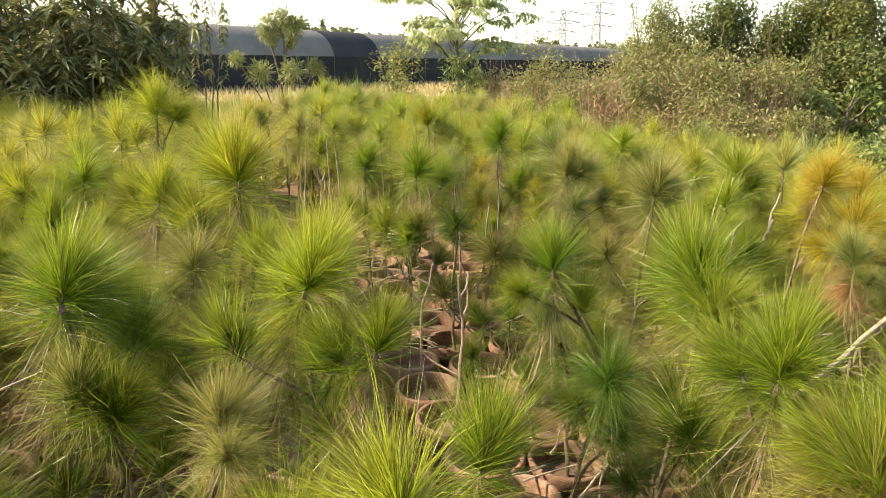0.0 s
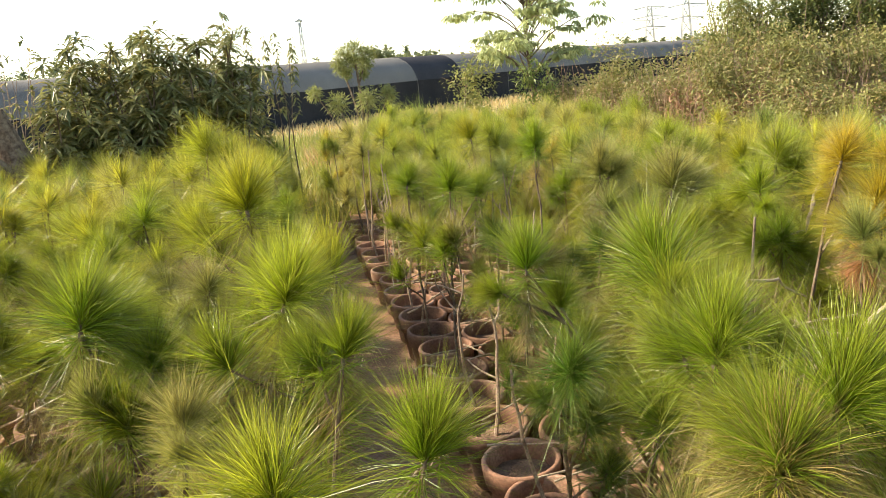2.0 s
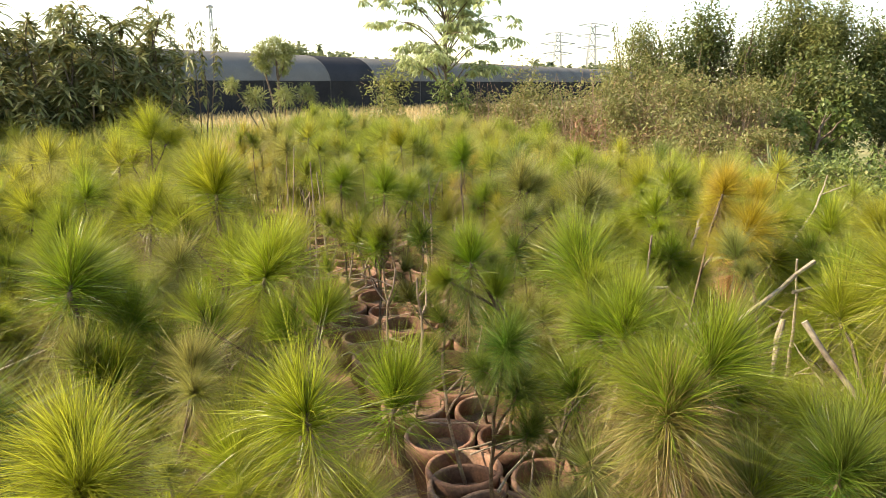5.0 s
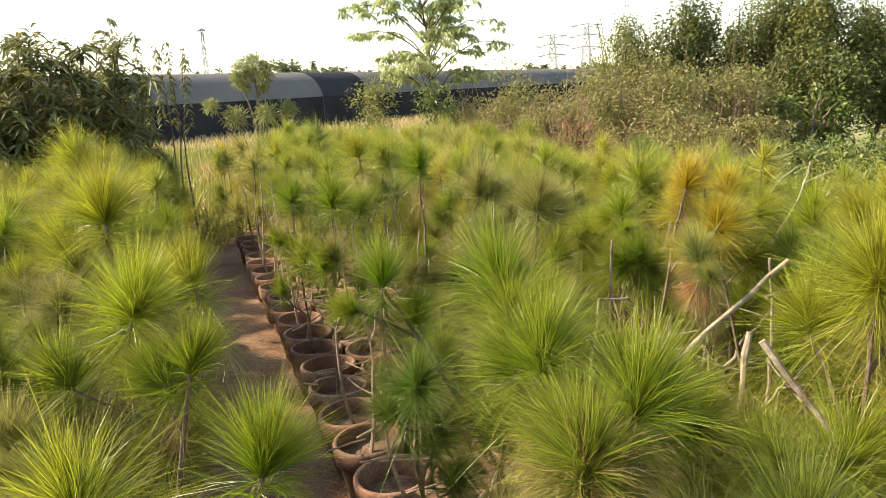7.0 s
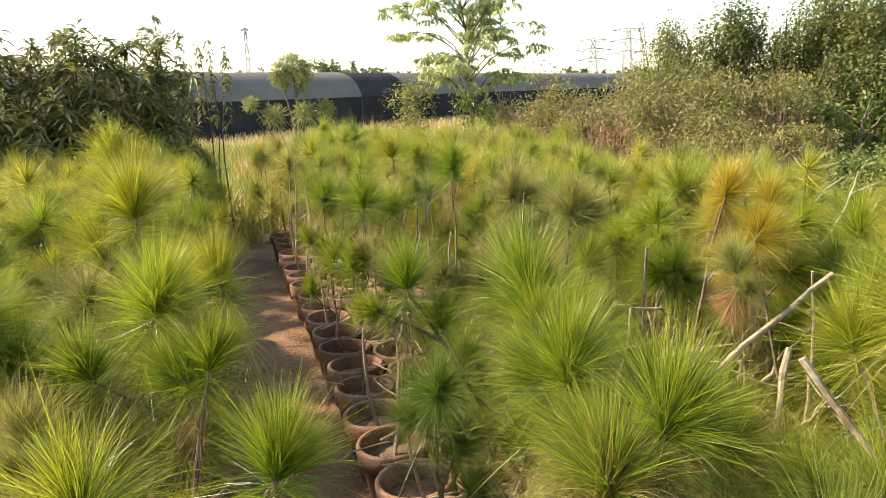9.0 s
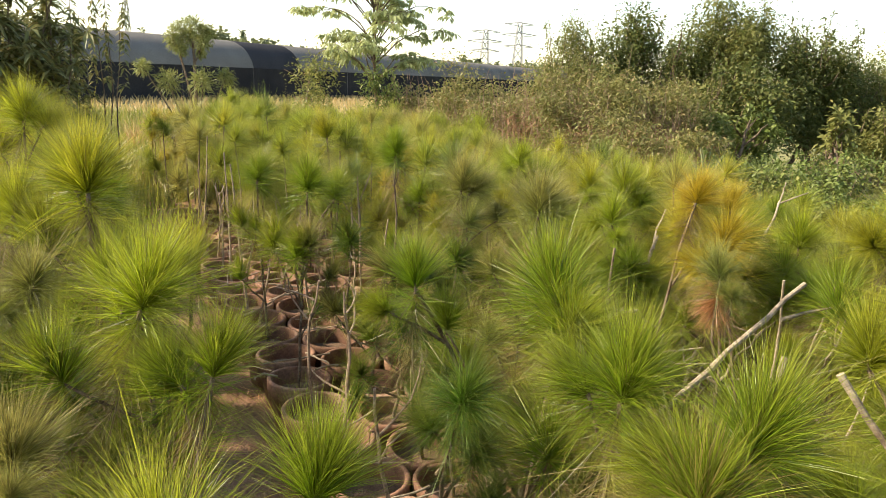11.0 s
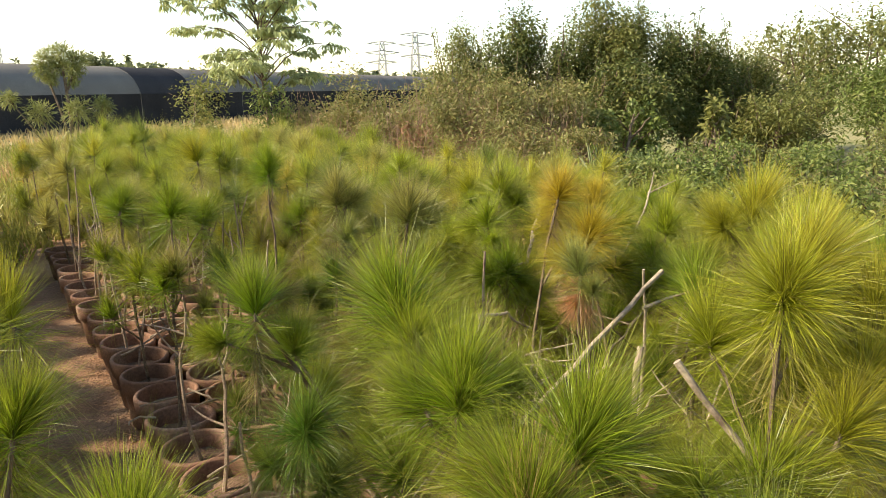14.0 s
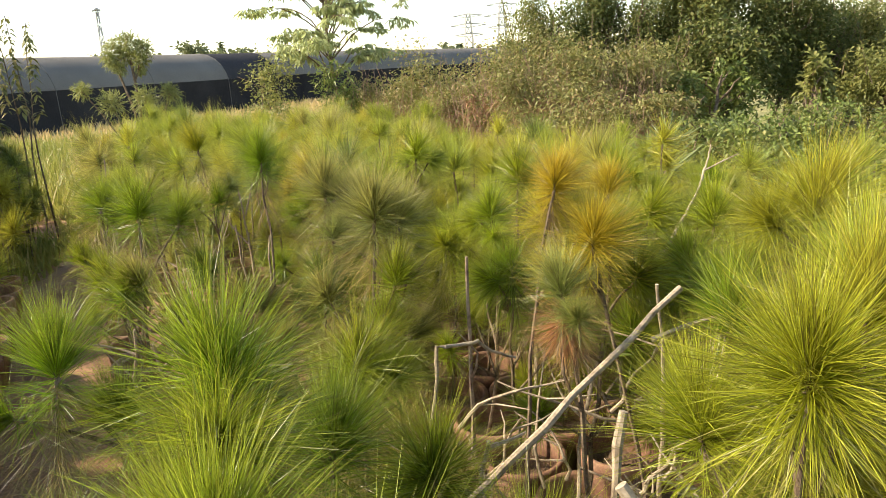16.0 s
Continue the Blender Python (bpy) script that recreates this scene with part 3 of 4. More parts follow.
HEDGE = [(0.1, 13.3, 1.7), (0.6, 12.6, 1.65), (1.1, 12.0, 1.7), (1.5, 11.3, 1.7), (2.0, 10.8, 1.75), (2.5, 10.3, 1.75), (1.7, 12.6, 1.75), (2.5, 11.8, 1.9), (3.0, 10.1, 1.7), (3.4, 10.6, 1.85), (3.2, 11.6, 2.0), (3.9, 10.3, 1.55), (4.3, 10.9, 1.7), (2.3, 9.5, 1.2), (3.0, 9.2, 1.15), (3.7, 9.3, 1.1)]
for i, (x, y, h) in enumerate(HEDGE):
    thicket("overgrown_shrub", "tangled overgrown shrub with dry reddish-brown stalks", x, y, h * (0.78 + 0.3 * ((i * 7) % 10) / 9), 0.5, 80 + i, 0.9 if y < 11 else 0.55, 1200)

TREES = [
    (2.9, 13.3, 2.5, 0.55, 9000, 0.06, 0.022, "treelight", 0.05, "dome-shaped light green tree with fine leaves"),
    (3.6, 13.0, 2.1, 0.55, 4200, 0.08, 0.032, "tree", 0.05, "dark green bushy tree"),
    (4.25, 13.5, 2.75, 0.52, 4200, 0.085, 0.035, "tree", 0.1, "airy upright tree with broad leaves"),
    (4.9, 13.1, 2.45, 0.6, 5200, 0.07, 0.03, "tree", 0.05, "dark green bushy tree"),
    (5.85, 13.3, 3.05, 0.75, 9000, 0.085, 0.028, "treelight", 0.08, "large bushy tree with yellowing leaves"),
    (7.3, 13.2, 2.75, 0.75, 10500, 0.08, 0.028, "tree", 0.05, "large dark green bushy tree"),
    (5.6, 12.3, 2.0, 0.9, 4600, 0.10, 0.042, "tree", 0.05, "dark green bush with broad leaves"),
    (8.2, 13.4, 2.1, 0.65, 5000, 0.07, 0.028, "tree", 0.05, "dark green bush behind the weeds"),
    (9.1, 13.9, 2.2, 0.6, 4600, 0.08, 0.03, "treelight", 0.05, "light green bush behind the weeds"),
    (4.6, 10.6, 1.05, 0.35, 500, 0.12, 0.045, "weed", 0.1, "light green broad-leaved bush in front of the trees"),
    (5.4, 10.9, 1.25, 0.4, 600, 0.12, 0.045, "weed", 0.1, "light green broad-leaved bush in front of the trees"),
    (6.8, 11.0, 1.3, 0.22, 320, 0.12, 0.05, "treelight", 0.1, "upright light green broad-leaved bush"),
    (9.6, 15.4, 1.75, 1.2, 5000, 0.08, 0.03, "treelight", 0.05, "light green bush behind the weeds"),
    (8.6, 12.0, 1.4, 0.8, 2600, 0.09, 0.03, "treelight", 0.05, "fresh green bush among the weeds"),
    (9.8, 13.4, 1.6, 0.9, 3600, 0.08, 0.03, "tree", 0.05, "dark green bush among the weeds"),
    (11.5, 15.5, 2.9, 1.4, 3600, 0.12, 0.04, "treelight", 0.1, "spreading light green tree"),
    (13.2, 14.5, 3.3, 1.5, 3600, 0.12, 0.04, "treelight", 0.2, "spreading light green tree"),
    (10.5, 11.5, 1.9, 1.2, 3200, 0.10, 0.03, "weed", 0.05, "fresh green leafy bush"),
    (13.0, 10.5, 2.4, 1.3, 3000, 0.12, 0.04, "treelight", 0.1, "light green leafy bush"),
]
for i, (x, y, h, w, n, l, wd, key, low, label) in enumerate(TREES):
    leafy_tree("bushy_tree", label, "tree", x, y, h, w, n, l, wd, key, 120 + i, 0.05, low=low, stems=3, lumps=20)
for i, (x, y, h, w) in enumerate([(-22, 78, 5.0, 4), (-13.5, 62, 3.3, 2.6), (-9.5, 66, 3.2, 2.4), (-30, 80, 5, 5), (8, 80, 3.6, 5), (-60, 70, 7, 6), (20, 90, 4, 6)]):
    leafy_tree("far_tree", "distant hazy tree behind the shade house", "tree", x, y, h, w, 900, 0.6, 0.3, "far", 150 + i, 0.15)


# dry shrubs and an old trunk at the side of the beds
def dry_shrub(x, y, height, seed):
    rng = random.Random(seed)
    nrg = np.random.default_rng(seed)
    root = thing("dry_shrub", "half-dead shrub of reddish-brown upright stalks", "shrub", m=Matrix.Translation((x, y, -0.06)))
    stalks, tips = [], []
    for i in range(46):
        a = (rng.uniform(-0.35, 0.35), rng.uniform(-0.35, 0.35), 0)
        b = (a[0] * 1.8 + rng.uniform(-0.3, 0.3), a[1] * 1.8 + rng.uniform(-0.3, 0.3), height * rng.uniform(0.5, 1.0))
        pts = bent(a, b, 6, 0.12, rng)
        tips += list(pts[2:])
        stalks.append(tube(pts, [0.009, 0.008, 0.007, 0.006, 0.004, 0.002], 4))
    part("brushwood", mesh_of("brushwood", *join(stalks), TWIG), root)
    n = 900
    base = np.array([tips[k] for k in nrg.integers(0, len(tips), n)])
    ln = nrg.uniform(0.04, 0.09, n)
    part("crown", mesh_of("crown", *leaves(base, nrg.normal(size=(n, 3)), np.tile([0, 0, 1.0], (n, 1)), ln, ln * 0.45), LEAF["hedge"]), root)


for i, (x, y, h) in enumerate([(-5.1, 4.9, 2.2), (-5.4, 4.6, 2.3), (-5.2, 5.6, 2.3), (-5.9, 5.3, 2.5)]):
    dry_shrub(x, y, h, 170 + i)
old = thing("old_tree", "leaning old tree trunk with rough dark bark", "tree", m=Matrix.Translation((-4.25, 4.95, -0.06)))
part("trunk", mesh_of("trunk", *join([tube(bent((0.12, 0, 0), (-0.15, 0.05, 1.65), 9, 0.1), [0.21, 0.17, 0.15, 0.14, 0.13, 0.13, 0.12, 0.10, 0.08], 11), tube(bent((0.0, 0.02, 1.0), (-0.5, -0.2, 2.1), 6, 0.15), list(np.linspace(0.07, 0.02, 6)), 6)]), BARK), old)
part("crown", mesh_of("crown", *crown((-0.5, 0, 2.2), (0.55, 0.5, 0.4), 700, 0.09, 0.03, "hedge", seed=77), LEAF["hedge"]), old)

# low green weeds on the far side of the bed
for i in range(46):
    x, y = 2.9 + 5.5 * rnd.random() ** 1.1, 3.4 + 5.2 * rnd.random()
    q = Vector((x, y, 0)) - EDGE
    if q.dot(ACROSS) < 3.5:
        continue
    h = rnd.uniform(0.5, 0.85) + 0.06 * max(0, x - 3.5)
    leafy_tree("weed_clump", "low fresh green leafy weeds", "weeds", x, y, h, 0.42, 700, 0.055, 0.024, rnd.choice(["weed", "weed", "treelight"]), 200 + i, 0.008, low=0.05, stems=3)
AGAVE_BLADE = mesh_of("blade", *ribbons(np.zeros((1, 3)), np.array([[0.0, 0.05, 1.0]]), np.array([0.42]), np.array([0.02]), np.array([0.0]), 3), LEAF["agave"])
for i, (x, y, s) in enumerate([(2.15, 5.6, 1.0), (2.6, 5.9, 1.1), (2.9, 6.6, 1.0), (1.75, 6.3, 0.8), (3.2, 7.2, 1.0), (3.8, 7.1, 0.95)]):
    root = thing("agave", "spiky rosette of blue-green blades", "agave", "agaves by the bed", m=pose(x, y, 0.12 * (y > 7)))
    part("stem", mesh_of("stem", *tube([(0, 0, -0.18), (0, 0, 0.5)], [0.05, 0.04], 7), BARK), root)
    for k in range(34):
        way = unit(np.array([rnd.uniform(-1, 1), rnd.uniform(-1, 1), rnd.uniform(0.1, 1.3)]))
        part("blade", AGAVE_BLADE, root, m=aim((0, 0, 0.47), way, s * rnd.uniform(0.8, 1.15), rnd.uniform(0, 6.28)))

# grass between the beds and the shade house
for label, n, x0, x1, y0, y1, low, high, key in [
    ("sunlit yellow-green grass beyond the beds", 26000, -12, 2.5, 8.6, 19, 0.35, 0.72, "grass"),
    ("tall dry straw-coloured grass", 10000, -4.6, -0.2, 11.8, 17, 0.6, 1.0, "drygrass"),
    ("pale grass running up to the shade house", 15000, -22, 6, 18, 46, 0.18, 0.42, "drygrass"),
    ("grass at the foot of the shrubs", 11000, -8, -2.4, 3.8, 9, 0.15, 0.45, "grass"),
]:
    base = np.stack([RNG.uniform(x0, x1, n), RNG.uniform(y0, y1, n), np.full(n, -0.06)], 1)
    keep = np.array([noise.noise(Vector((p[0], p[1], 0)) * 0.7) > -0.35 for p in base])
    base = base[keep]
    n = len(base)
    ln = RNG.uniform(low, high, n)
    me = mesh_of("grass", *ribbons(base, unit(RNG.normal(size=(n, 3)) * 0.28 + np.array([0, 0, 1.0])), ln, np.full(n, 0.02) * (1 + base[:, 1] / 18), ln * 0.2), LEAF[key])
    thing("grass", label, "grass", kind="stuff", me=me)


# ---- pots ----
pot_body = mesh_of("pot_body", *lathe([(0.0, 0.0), (0.088, 0.0), (0.092, 0.006), (0.118, 0.165), (0.121, 0.168), (0.131, 0.172), (0.137, 0.225), (0.137, 0.243), (0.133, 0.25), (0.122, 0.25), (0.118, 0.244), (0.113, 0.20), (0.105, 0.14)]), CLAY, True)
soil_v, soil_f = lathe([(0.0, 0.188), (0.04, 0.19), (0.08, 0.186), (0.113, 0.18)], 20)
soil_v = [(x, y, z + 0.012 * noise.noise(Vector((x, y, 0)) * 28)) for x, y, z in soil_v]
pot_soil = mesh_of("pot_soil", soil_v, soil_f, SOIL, True)
POT = thing("clay_pot", "weathered terracotta pot filled with brown soil", "pot", "pots in the nursery beds", m=Matrix.Translation(bed(0.1, -0.45)))
part("pot_wall", pot_body, POT)
part("soil", pot_soil, POT, "dry brown soil")
cells = []
for i in range(12):
    for j in range(31):
        cells.append((0.13 + 0.262 * i, -1.45 + 0.272 * j + 0.136 * (i % 2)))
for i in range(9):
    for j in range(25):
        cells.append((-0.60 - 0.262 * i, -1.2 + 0.272 * j + 0.136 * (i % 2)))
cells = [(u + rnd.uniform(-0.012, 0.012), v + rnd.uniform(-0.012, 0.012)) for u, v in cells]


def clear_of_walk(p):
    return (p.x - 0.3) ** 2 + (p.y + 0.1) ** 2 > 0.55 ** 2 and (p.x - 0.75) ** 2 + (p.y - 0.45) ** 2 > 0.2 ** 2


cells = [(u, v, bed(u, v)) for u, v in cells if clear_of_walk(bed(u, v)) and not (u < -2.05 and v < 2.2)]
for u, v, p in cells:
    if (u > 0 and (u > 2.0 or v > 4.6)) or (u < 0 and (u < -2.05 or v > 3.8)):
        continue
    copy_thing(POT, pose(p.x, p.y, 0.0, rnd.uniform(-3, 3), rnd.uniform(-3, 3), rnd.uniform(0, 360)))


# ---- pine saplings ----
def tuft_arrays(seed, count, steps, width, reach=0.19, open_=1.0, droop=0.5, skirt=0.16):
    """A shoot's brush of needles: young ones upright at the bud, older ones spreading and hanging down the stem."""
    rng = np.random.default_rng(seed)
    third = (count + 2) // 3
    t = rng.random(third)
    old = t > 0.88
    young = t < 0.16
    polar = np.where(old, rng.uniform(1.2, 2.0, third), 0.04 + open_ * 1.45 * (t / 0.88) ** 0.8) + rng.normal(size=third) * np.where(young, 0.3, 0.2)
    lop = rng.uniform(0, 6.28)
    az = rng.uniform(0, 2 * math.pi, third)
    az = az + 0.6 * np.sin(az - lop)
    out = np.stack([np.cos(az), np.sin(az), 0 * az], 1)
    way = out * np.sin(polar)[:, None] + np.stack([0 * az, 0 * az, np.cos(polar)], 1)
    base = out * 0.004
    base[:, 2] = np.where(old, -skirt * rng.random(third), 0.06 * (1 - t / 0.88) * rng.uniform(0.6, 1.2, third))
    ln = reach * (0.45 + 0.68 * rng.random(third) ** 0.8) * np.where(young, 0.7, 1.0)
    side = np.clip(np.sin(polar), 0, 1)
    sag = ln * droop * side * rng.uniform(0.1, 1.0, third) * (0.35 + 0.75 * t)
    bow = out * (ln * 0.14 * side * rng.uniform(-0.3, 1.2, third))[:, None] + rng.normal(size=(third, 3)) * (ln * 0.15)[:, None]
    # needles leave the shoot in threes
    way, base, ln, sag, bow = (np.repeat(k, 3, 0)[:count] for k in (way, base, ln, sag, bow))
    way = unit(way + rng.normal(size=(count, 3)) * 0.05)
    ln = ln * rng.uniform(0.88, 1.08, count)
    return ribbons(base, way, ln, np.full(count, width) * rng.uniform(0.75, 1.2, count), sag, steps, rng, bow + rng.normal(size=(count, 3)) * (ln * 0.05)[:, None])


def tuft_mesh(*args):
    return mesh_of("tuft", *tuft_arrays(*args), NEEDLE["green"])


def skirt_mesh(seed, count, width):
    """Old dry needles hanging round the stem below a brush."""
    rng = np.random.default_rng(seed)
    az = rng.uniform(0, 6.28, count)
    polar = rng.uniform(1.45, 2.75, count)
    way = np.stack([np.sin(polar) * np.cos(az), np.sin(polar) * np.sin(az), np.cos(polar)], 1)
    base = np.stack([0.004 * np.cos(az), 0.004 * np.sin(az), -0.01 - 0.24 * rng.random(count)], 1)
    ln = rng.uniform(0.10, 0.21, count)
    return mesh_of("skirt", *ribbons(base, way, ln, np.full(count, width), ln * rng.uniform(0.1, 0.7, count), 2, rng, rng.normal(size=(count, 3)) * (ln * 0.15)[:, None]), NEEDLE["dry"])


HABITS = [(0.84, 0.55, 0.06), (0.68, 0.4, 0.06), (0.98, 0.9, 0.09), (0.56, 0.32, 0.07), (1.12, 1.2, 0.11), (0.50, 0.3, 0.10)]
NEAR = [tuft_mesh(300 + i, 1700, 3, 0.00125, 0.19, *h) for i, h in enumerate(HABITS)]
MID = [tuft_mesh(320 + i, 850, 2, 0.0019, 0.185, *h) for i, h in enumerate(HABITS[:3] + [(1.0, 0.8, 0.1)])]
LOW = [tuft_mesh(330 + i, 800, 2, 0.0019, 0.18, *h) for i, h in enumerate(HABITS[:4])]
FAR = [tuft_arrays(340 + i, 640, 1, 0.0027, 0.21, *h) for i, h in enumerate(HABITS[:4])]
SKIRT = [skirt_mesh(350 + i, 230, 0.0014) for i in range(3)]
bud = mesh_of("bud", *tube([(0, 0, -0.02), (0, 0, 0.03), (0, 0, 0.06)], [0.006, 0.007, 0.002], 6), BARK)
LABELS = {"green": "potted pine sapling with bright green needle tufts", "lime": "potted pine sapling with yellow-green needle tufts", "dark": "potted pine sapling with dark green needles", "pale": "potted pine sapling with pale-tipped drooping needles", "yellow": "potted pine sapling with yellowish needles", "orange": "ailing pine sapling with orange-yellow needles", "dry": "pine sapling with drying brownish needles", "straw": "dead pine sapling with straw-brown needles"}


def sapling(foot, tufts, key, meshes, rng, thick=0.009, under=0):
    """A sapling from foot (on the soil): a stem to the first tuft, side shoots to the others. tufts: (place, scale, key)."""
    root = thing("pine_sapling", LABELS[key], "pine sapling", "pine saplings in pots", m=Matrix.Translation(foot))
    f = np.array(foot)
    top = np.array(tufts[0][0]) - f
    pts = bent((0, 0, 0), top, 8, 0.035, rng)
    part("stem", mesh_of("stem", *tube(pts, list(np.linspace(thick, thick * 0.55, 8)), 7), BARK), root)
    crowd = [tufts[0]]
    if tufts[0][2] != "straw":
        for q in range(2 if meshes is MID else rng.choice((0, 1, 1))):
            a = rng.uniform(0, 6.28)
            w = rng.uniform(0.035, 0.075)
            x, y, z = tufts[0][0]
            crowd.append(((x + math.cos(a) * w, y + math.sin(a) * w, z - rng.uniform(0.0, 0.05)), tufts[0][1] * rng.uniform(0.62, 0.9), tufts[0][2]))
    beside = len(crowd)
    under += (beside - 1) * (under > 0)
    for k, (place, scale, tint) in enumerate(crowd + list(tufts[1:])):
        p = np.array(place) - f
        if 0 < k < beside:
            start = pts[6]
            part("side_shoot", mesh_of("side_shoot", *tube(bent(start, p, 4, 0.01, rng), list(np.linspace(thick * 0.55, thick * 0.4, 4)), 5), BARK), root)
            way = unit(p - pts[-1]) * 0.55 + np.array([0, 0, 0.7])
        elif k:
            start = pts[max(2, min(6, int(7 * (p[2] - 0.12) / max(top[2], 0.1))))]
            part("side_shoot", mesh_of("side_shoot", *tube(bent(start, p, 5, 0.02, rng), list(np.linspace(thick * 0.6, thick * 0.4, 5)), 6), BARK), root)
            way = unit(p - start) * 0.5 + np.array([0, 0, 0.9])
        else:
            way = unit(pts[-1] - pts[-2]) * 0.4 + np.array([0, 0, 0.9])
        way = way + np.array([rng.uniform(-0.42, 0.42), rng.uniform(-0.3, 0.5), 0])
        if tint == "straw":
            way = np.array([0.1, 0.05, -1.0])
        brush = rng.choice(LOW if under and k >= under else meshes)
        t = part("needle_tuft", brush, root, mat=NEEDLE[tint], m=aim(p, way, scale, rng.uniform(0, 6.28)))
        if brush in NEAR:
            part("bud", bud, t)
        if k == 0 and tint not in ("straw", "dark"):
            part("dry_needles", rng.choice(SKIRT), t, "drying brown lower needles", mat=NEEDLE[rng.choice(["dry", "brown", "brown"])])
    return root


HERO = [
    # place of the bud, needle length in metres, tint, needle habit, side tufts
    (0.511, 1.307, 1.098, 0.205, "green", 0, [(0.10, 0.10, -0.16)]),
    (0.56, 1.03, 1.050, 0.175, "green", 1, [(0.10, 0.02, -0.22)]),
    (0.68, 0.855, 1.052, 0.18, "green", 1, [(-0.07, -0.05, -0.06)]),
    (0.322, 1.20, 0.943, 0.135, "dark", 2, [(0.03, 0.02, -0.12), (0.06, 0.04, -0.24)]),
    (0.235, 1.43, 1.099, 0.135, "green", 3, [(0.07, 0.03, -0.10), (0.11, 0.05, -0.22)]),
    (-0.25, 1.235, 1.100, 0.185, "lime", 1, []),
    (-0.55, 1.71, 1.218, 0.20, "lime", 1, [(0.06, -0.08, -0.2)]),
    (-0.10, 1.14, 1.018, 0.14, "green", 3, []),
    (-0.60, 1.52, 1.021, 0.15, "pale", 4, []),
    (-0.72, 1.20, 1.061, 0.205, "green", 0, [(0.08, 0.1, -0.14)]),
    (-0.285, 0.88, 0.999, 0.12, "pale", 3, []),
    (0.025, 0.578, 1.059, 0.17, "lime", 2, []),
    (-0.155, 0.315, 1.138, 0.135, "yellow", 0, []),
    (-0.40, 0.395, 1.10, 0.19, "dark", 0, []),
    (-1.262, 1.352, 1.235, 0.215, "lime", 0, []),
    (-1.31, 2.86, 1.278, 0.20, "lime", 0, []),
    (-0.23, 2.97, 1.031, 0.20, "green", 0, [(0.1, 0.1, -0.05)]),
    (0.12, 3.43, 1.145, 0.18, "green", 1, []),
    (0.42, 3.06, 1.047, 0.20, "pale", 1, []),
    (0.64, 2.34, 1.096, 0.18, "pale", 1, [(0.06, 0.08, -0.04)]),
    (1.09, 2.15, 1.184, 0.13, "orange", 1, [(0.16, 0.1, -0.04)]),
    (1.17, 2.10, 1.047, 0.165, "orange", 0, [(-0.08, 0.12, 0.02)]),
    (1.03, 1.78, 1.041, 0.12, "pale", 1, [(0.0, 0.0, -0.05, "straw")]),
    (1.46, 1.98, 0.95, 0.18, "green", 1, []),
    (-0.52, 3.34, 1.009, 0.18, "green", 0, []),
    (-0.27, 3.9, 1.169, 0.17, "yellow", 3, []),
    (1.13, 1.10, 1.158, 0.18, "yellow", 0, [(0.12, 0.10, 0.02, "yellow"), (-0.05, 0.12, -0.12), (0.12, -0.05, -0.14), (0.2, 0.02, -0.05, "yellow"), (0.05, -0.1, -0.2)]),
    (1.02, 0.98, 0.881, 0.2, "green", 2, []),
    (0.86, 1.2, 0.834, 0.19, "green", 0, []),
    (0.75, 1.45, 0.850, 0.18, "green", 2, []),
    (0.099, 0.929, 0.925, 0.17, "green", 3, []),
    (-0.17, 0.78, 0.853, 0.18, "lime", 3, []),
    (0.60, 0.80, 0.97, 0.165, "dry", 4, []),
    (1.45, 1.5, 1.078, 0.21, "lime", 3, [(0.1, 0.1, 0.0)]),
    (1.59, 1.91, 1.125, 0.2, "yellow", 1, []),
    (1.21, 1.15, 0.938, 0.2, "green", 0, []),
    (1.8, 2.2, 1.072, 0.2, "lime", 0, []),
    (0.62, 1.72, 0.925, 0.17, "green", 2, []),
    (-0.95, 1.62, 0.942, 0.18, "green", 0, []),
    (-0.95, 0.9, 0.962, 0.19, "green", 1, []),
    (-1.25, 2.0, 1.000, 0.18, "green", 0, []),
    (-0.98, 2.15, 1.061, 0.19, "lime", 1, []),
    (-0.283, 1.617, 1.054, 0.17, "lime", 3, []),
    (0.86, 0.72, 0.93, 0.17, "dark", 1, []),
]
hero_rng = random.Random(21)
taken = set()
for x, y, z, reach, key, habit, sides in HERO:
    near = sorted(cells, key=lambda c: (c[2].x - x) ** 2 + (c[2].y - y) ** 2)
    cell = next(c for c in near if c[:2] not in taken)
    taken.add(cell[:2])
    tufts = [((x, y, z), reach / 0.212, key)] + [((x + o[0], y + o[1], z + o[2]), reach / 0.205 * 0.85, o[3] if len(o) > 3 else key) for o in sides]
    if not (0.0 < x < 0.3 and y > 1.3) and (x, y) not in ((0.322, 1.20), (-0.10, 1.14), (1.03, 1.78), (1.09, 2.15), (1.17, 2.10)):
        for k in range(6):
            a = hero_rng.uniform(0, 6.28)
            tufts.append(((0.5 * x + 0.5 * cell[2].x + 0.11 * math.cos(a), 0.5 * y + 0.5 * cell[2].y + 0.11 * math.sin(a), z - hero_rng.uniform(0.12, 0.5)), reach / 0.205 * hero_rng.uniform(0.65, 0.95), hero_rng.choice([key, "green", "pale"])))
    sapling((cell[2].x, cell[2].y, 0.185), tufts, key, [NEAR[habit]], hero_rng, 0.0072, 1 + len(sides))

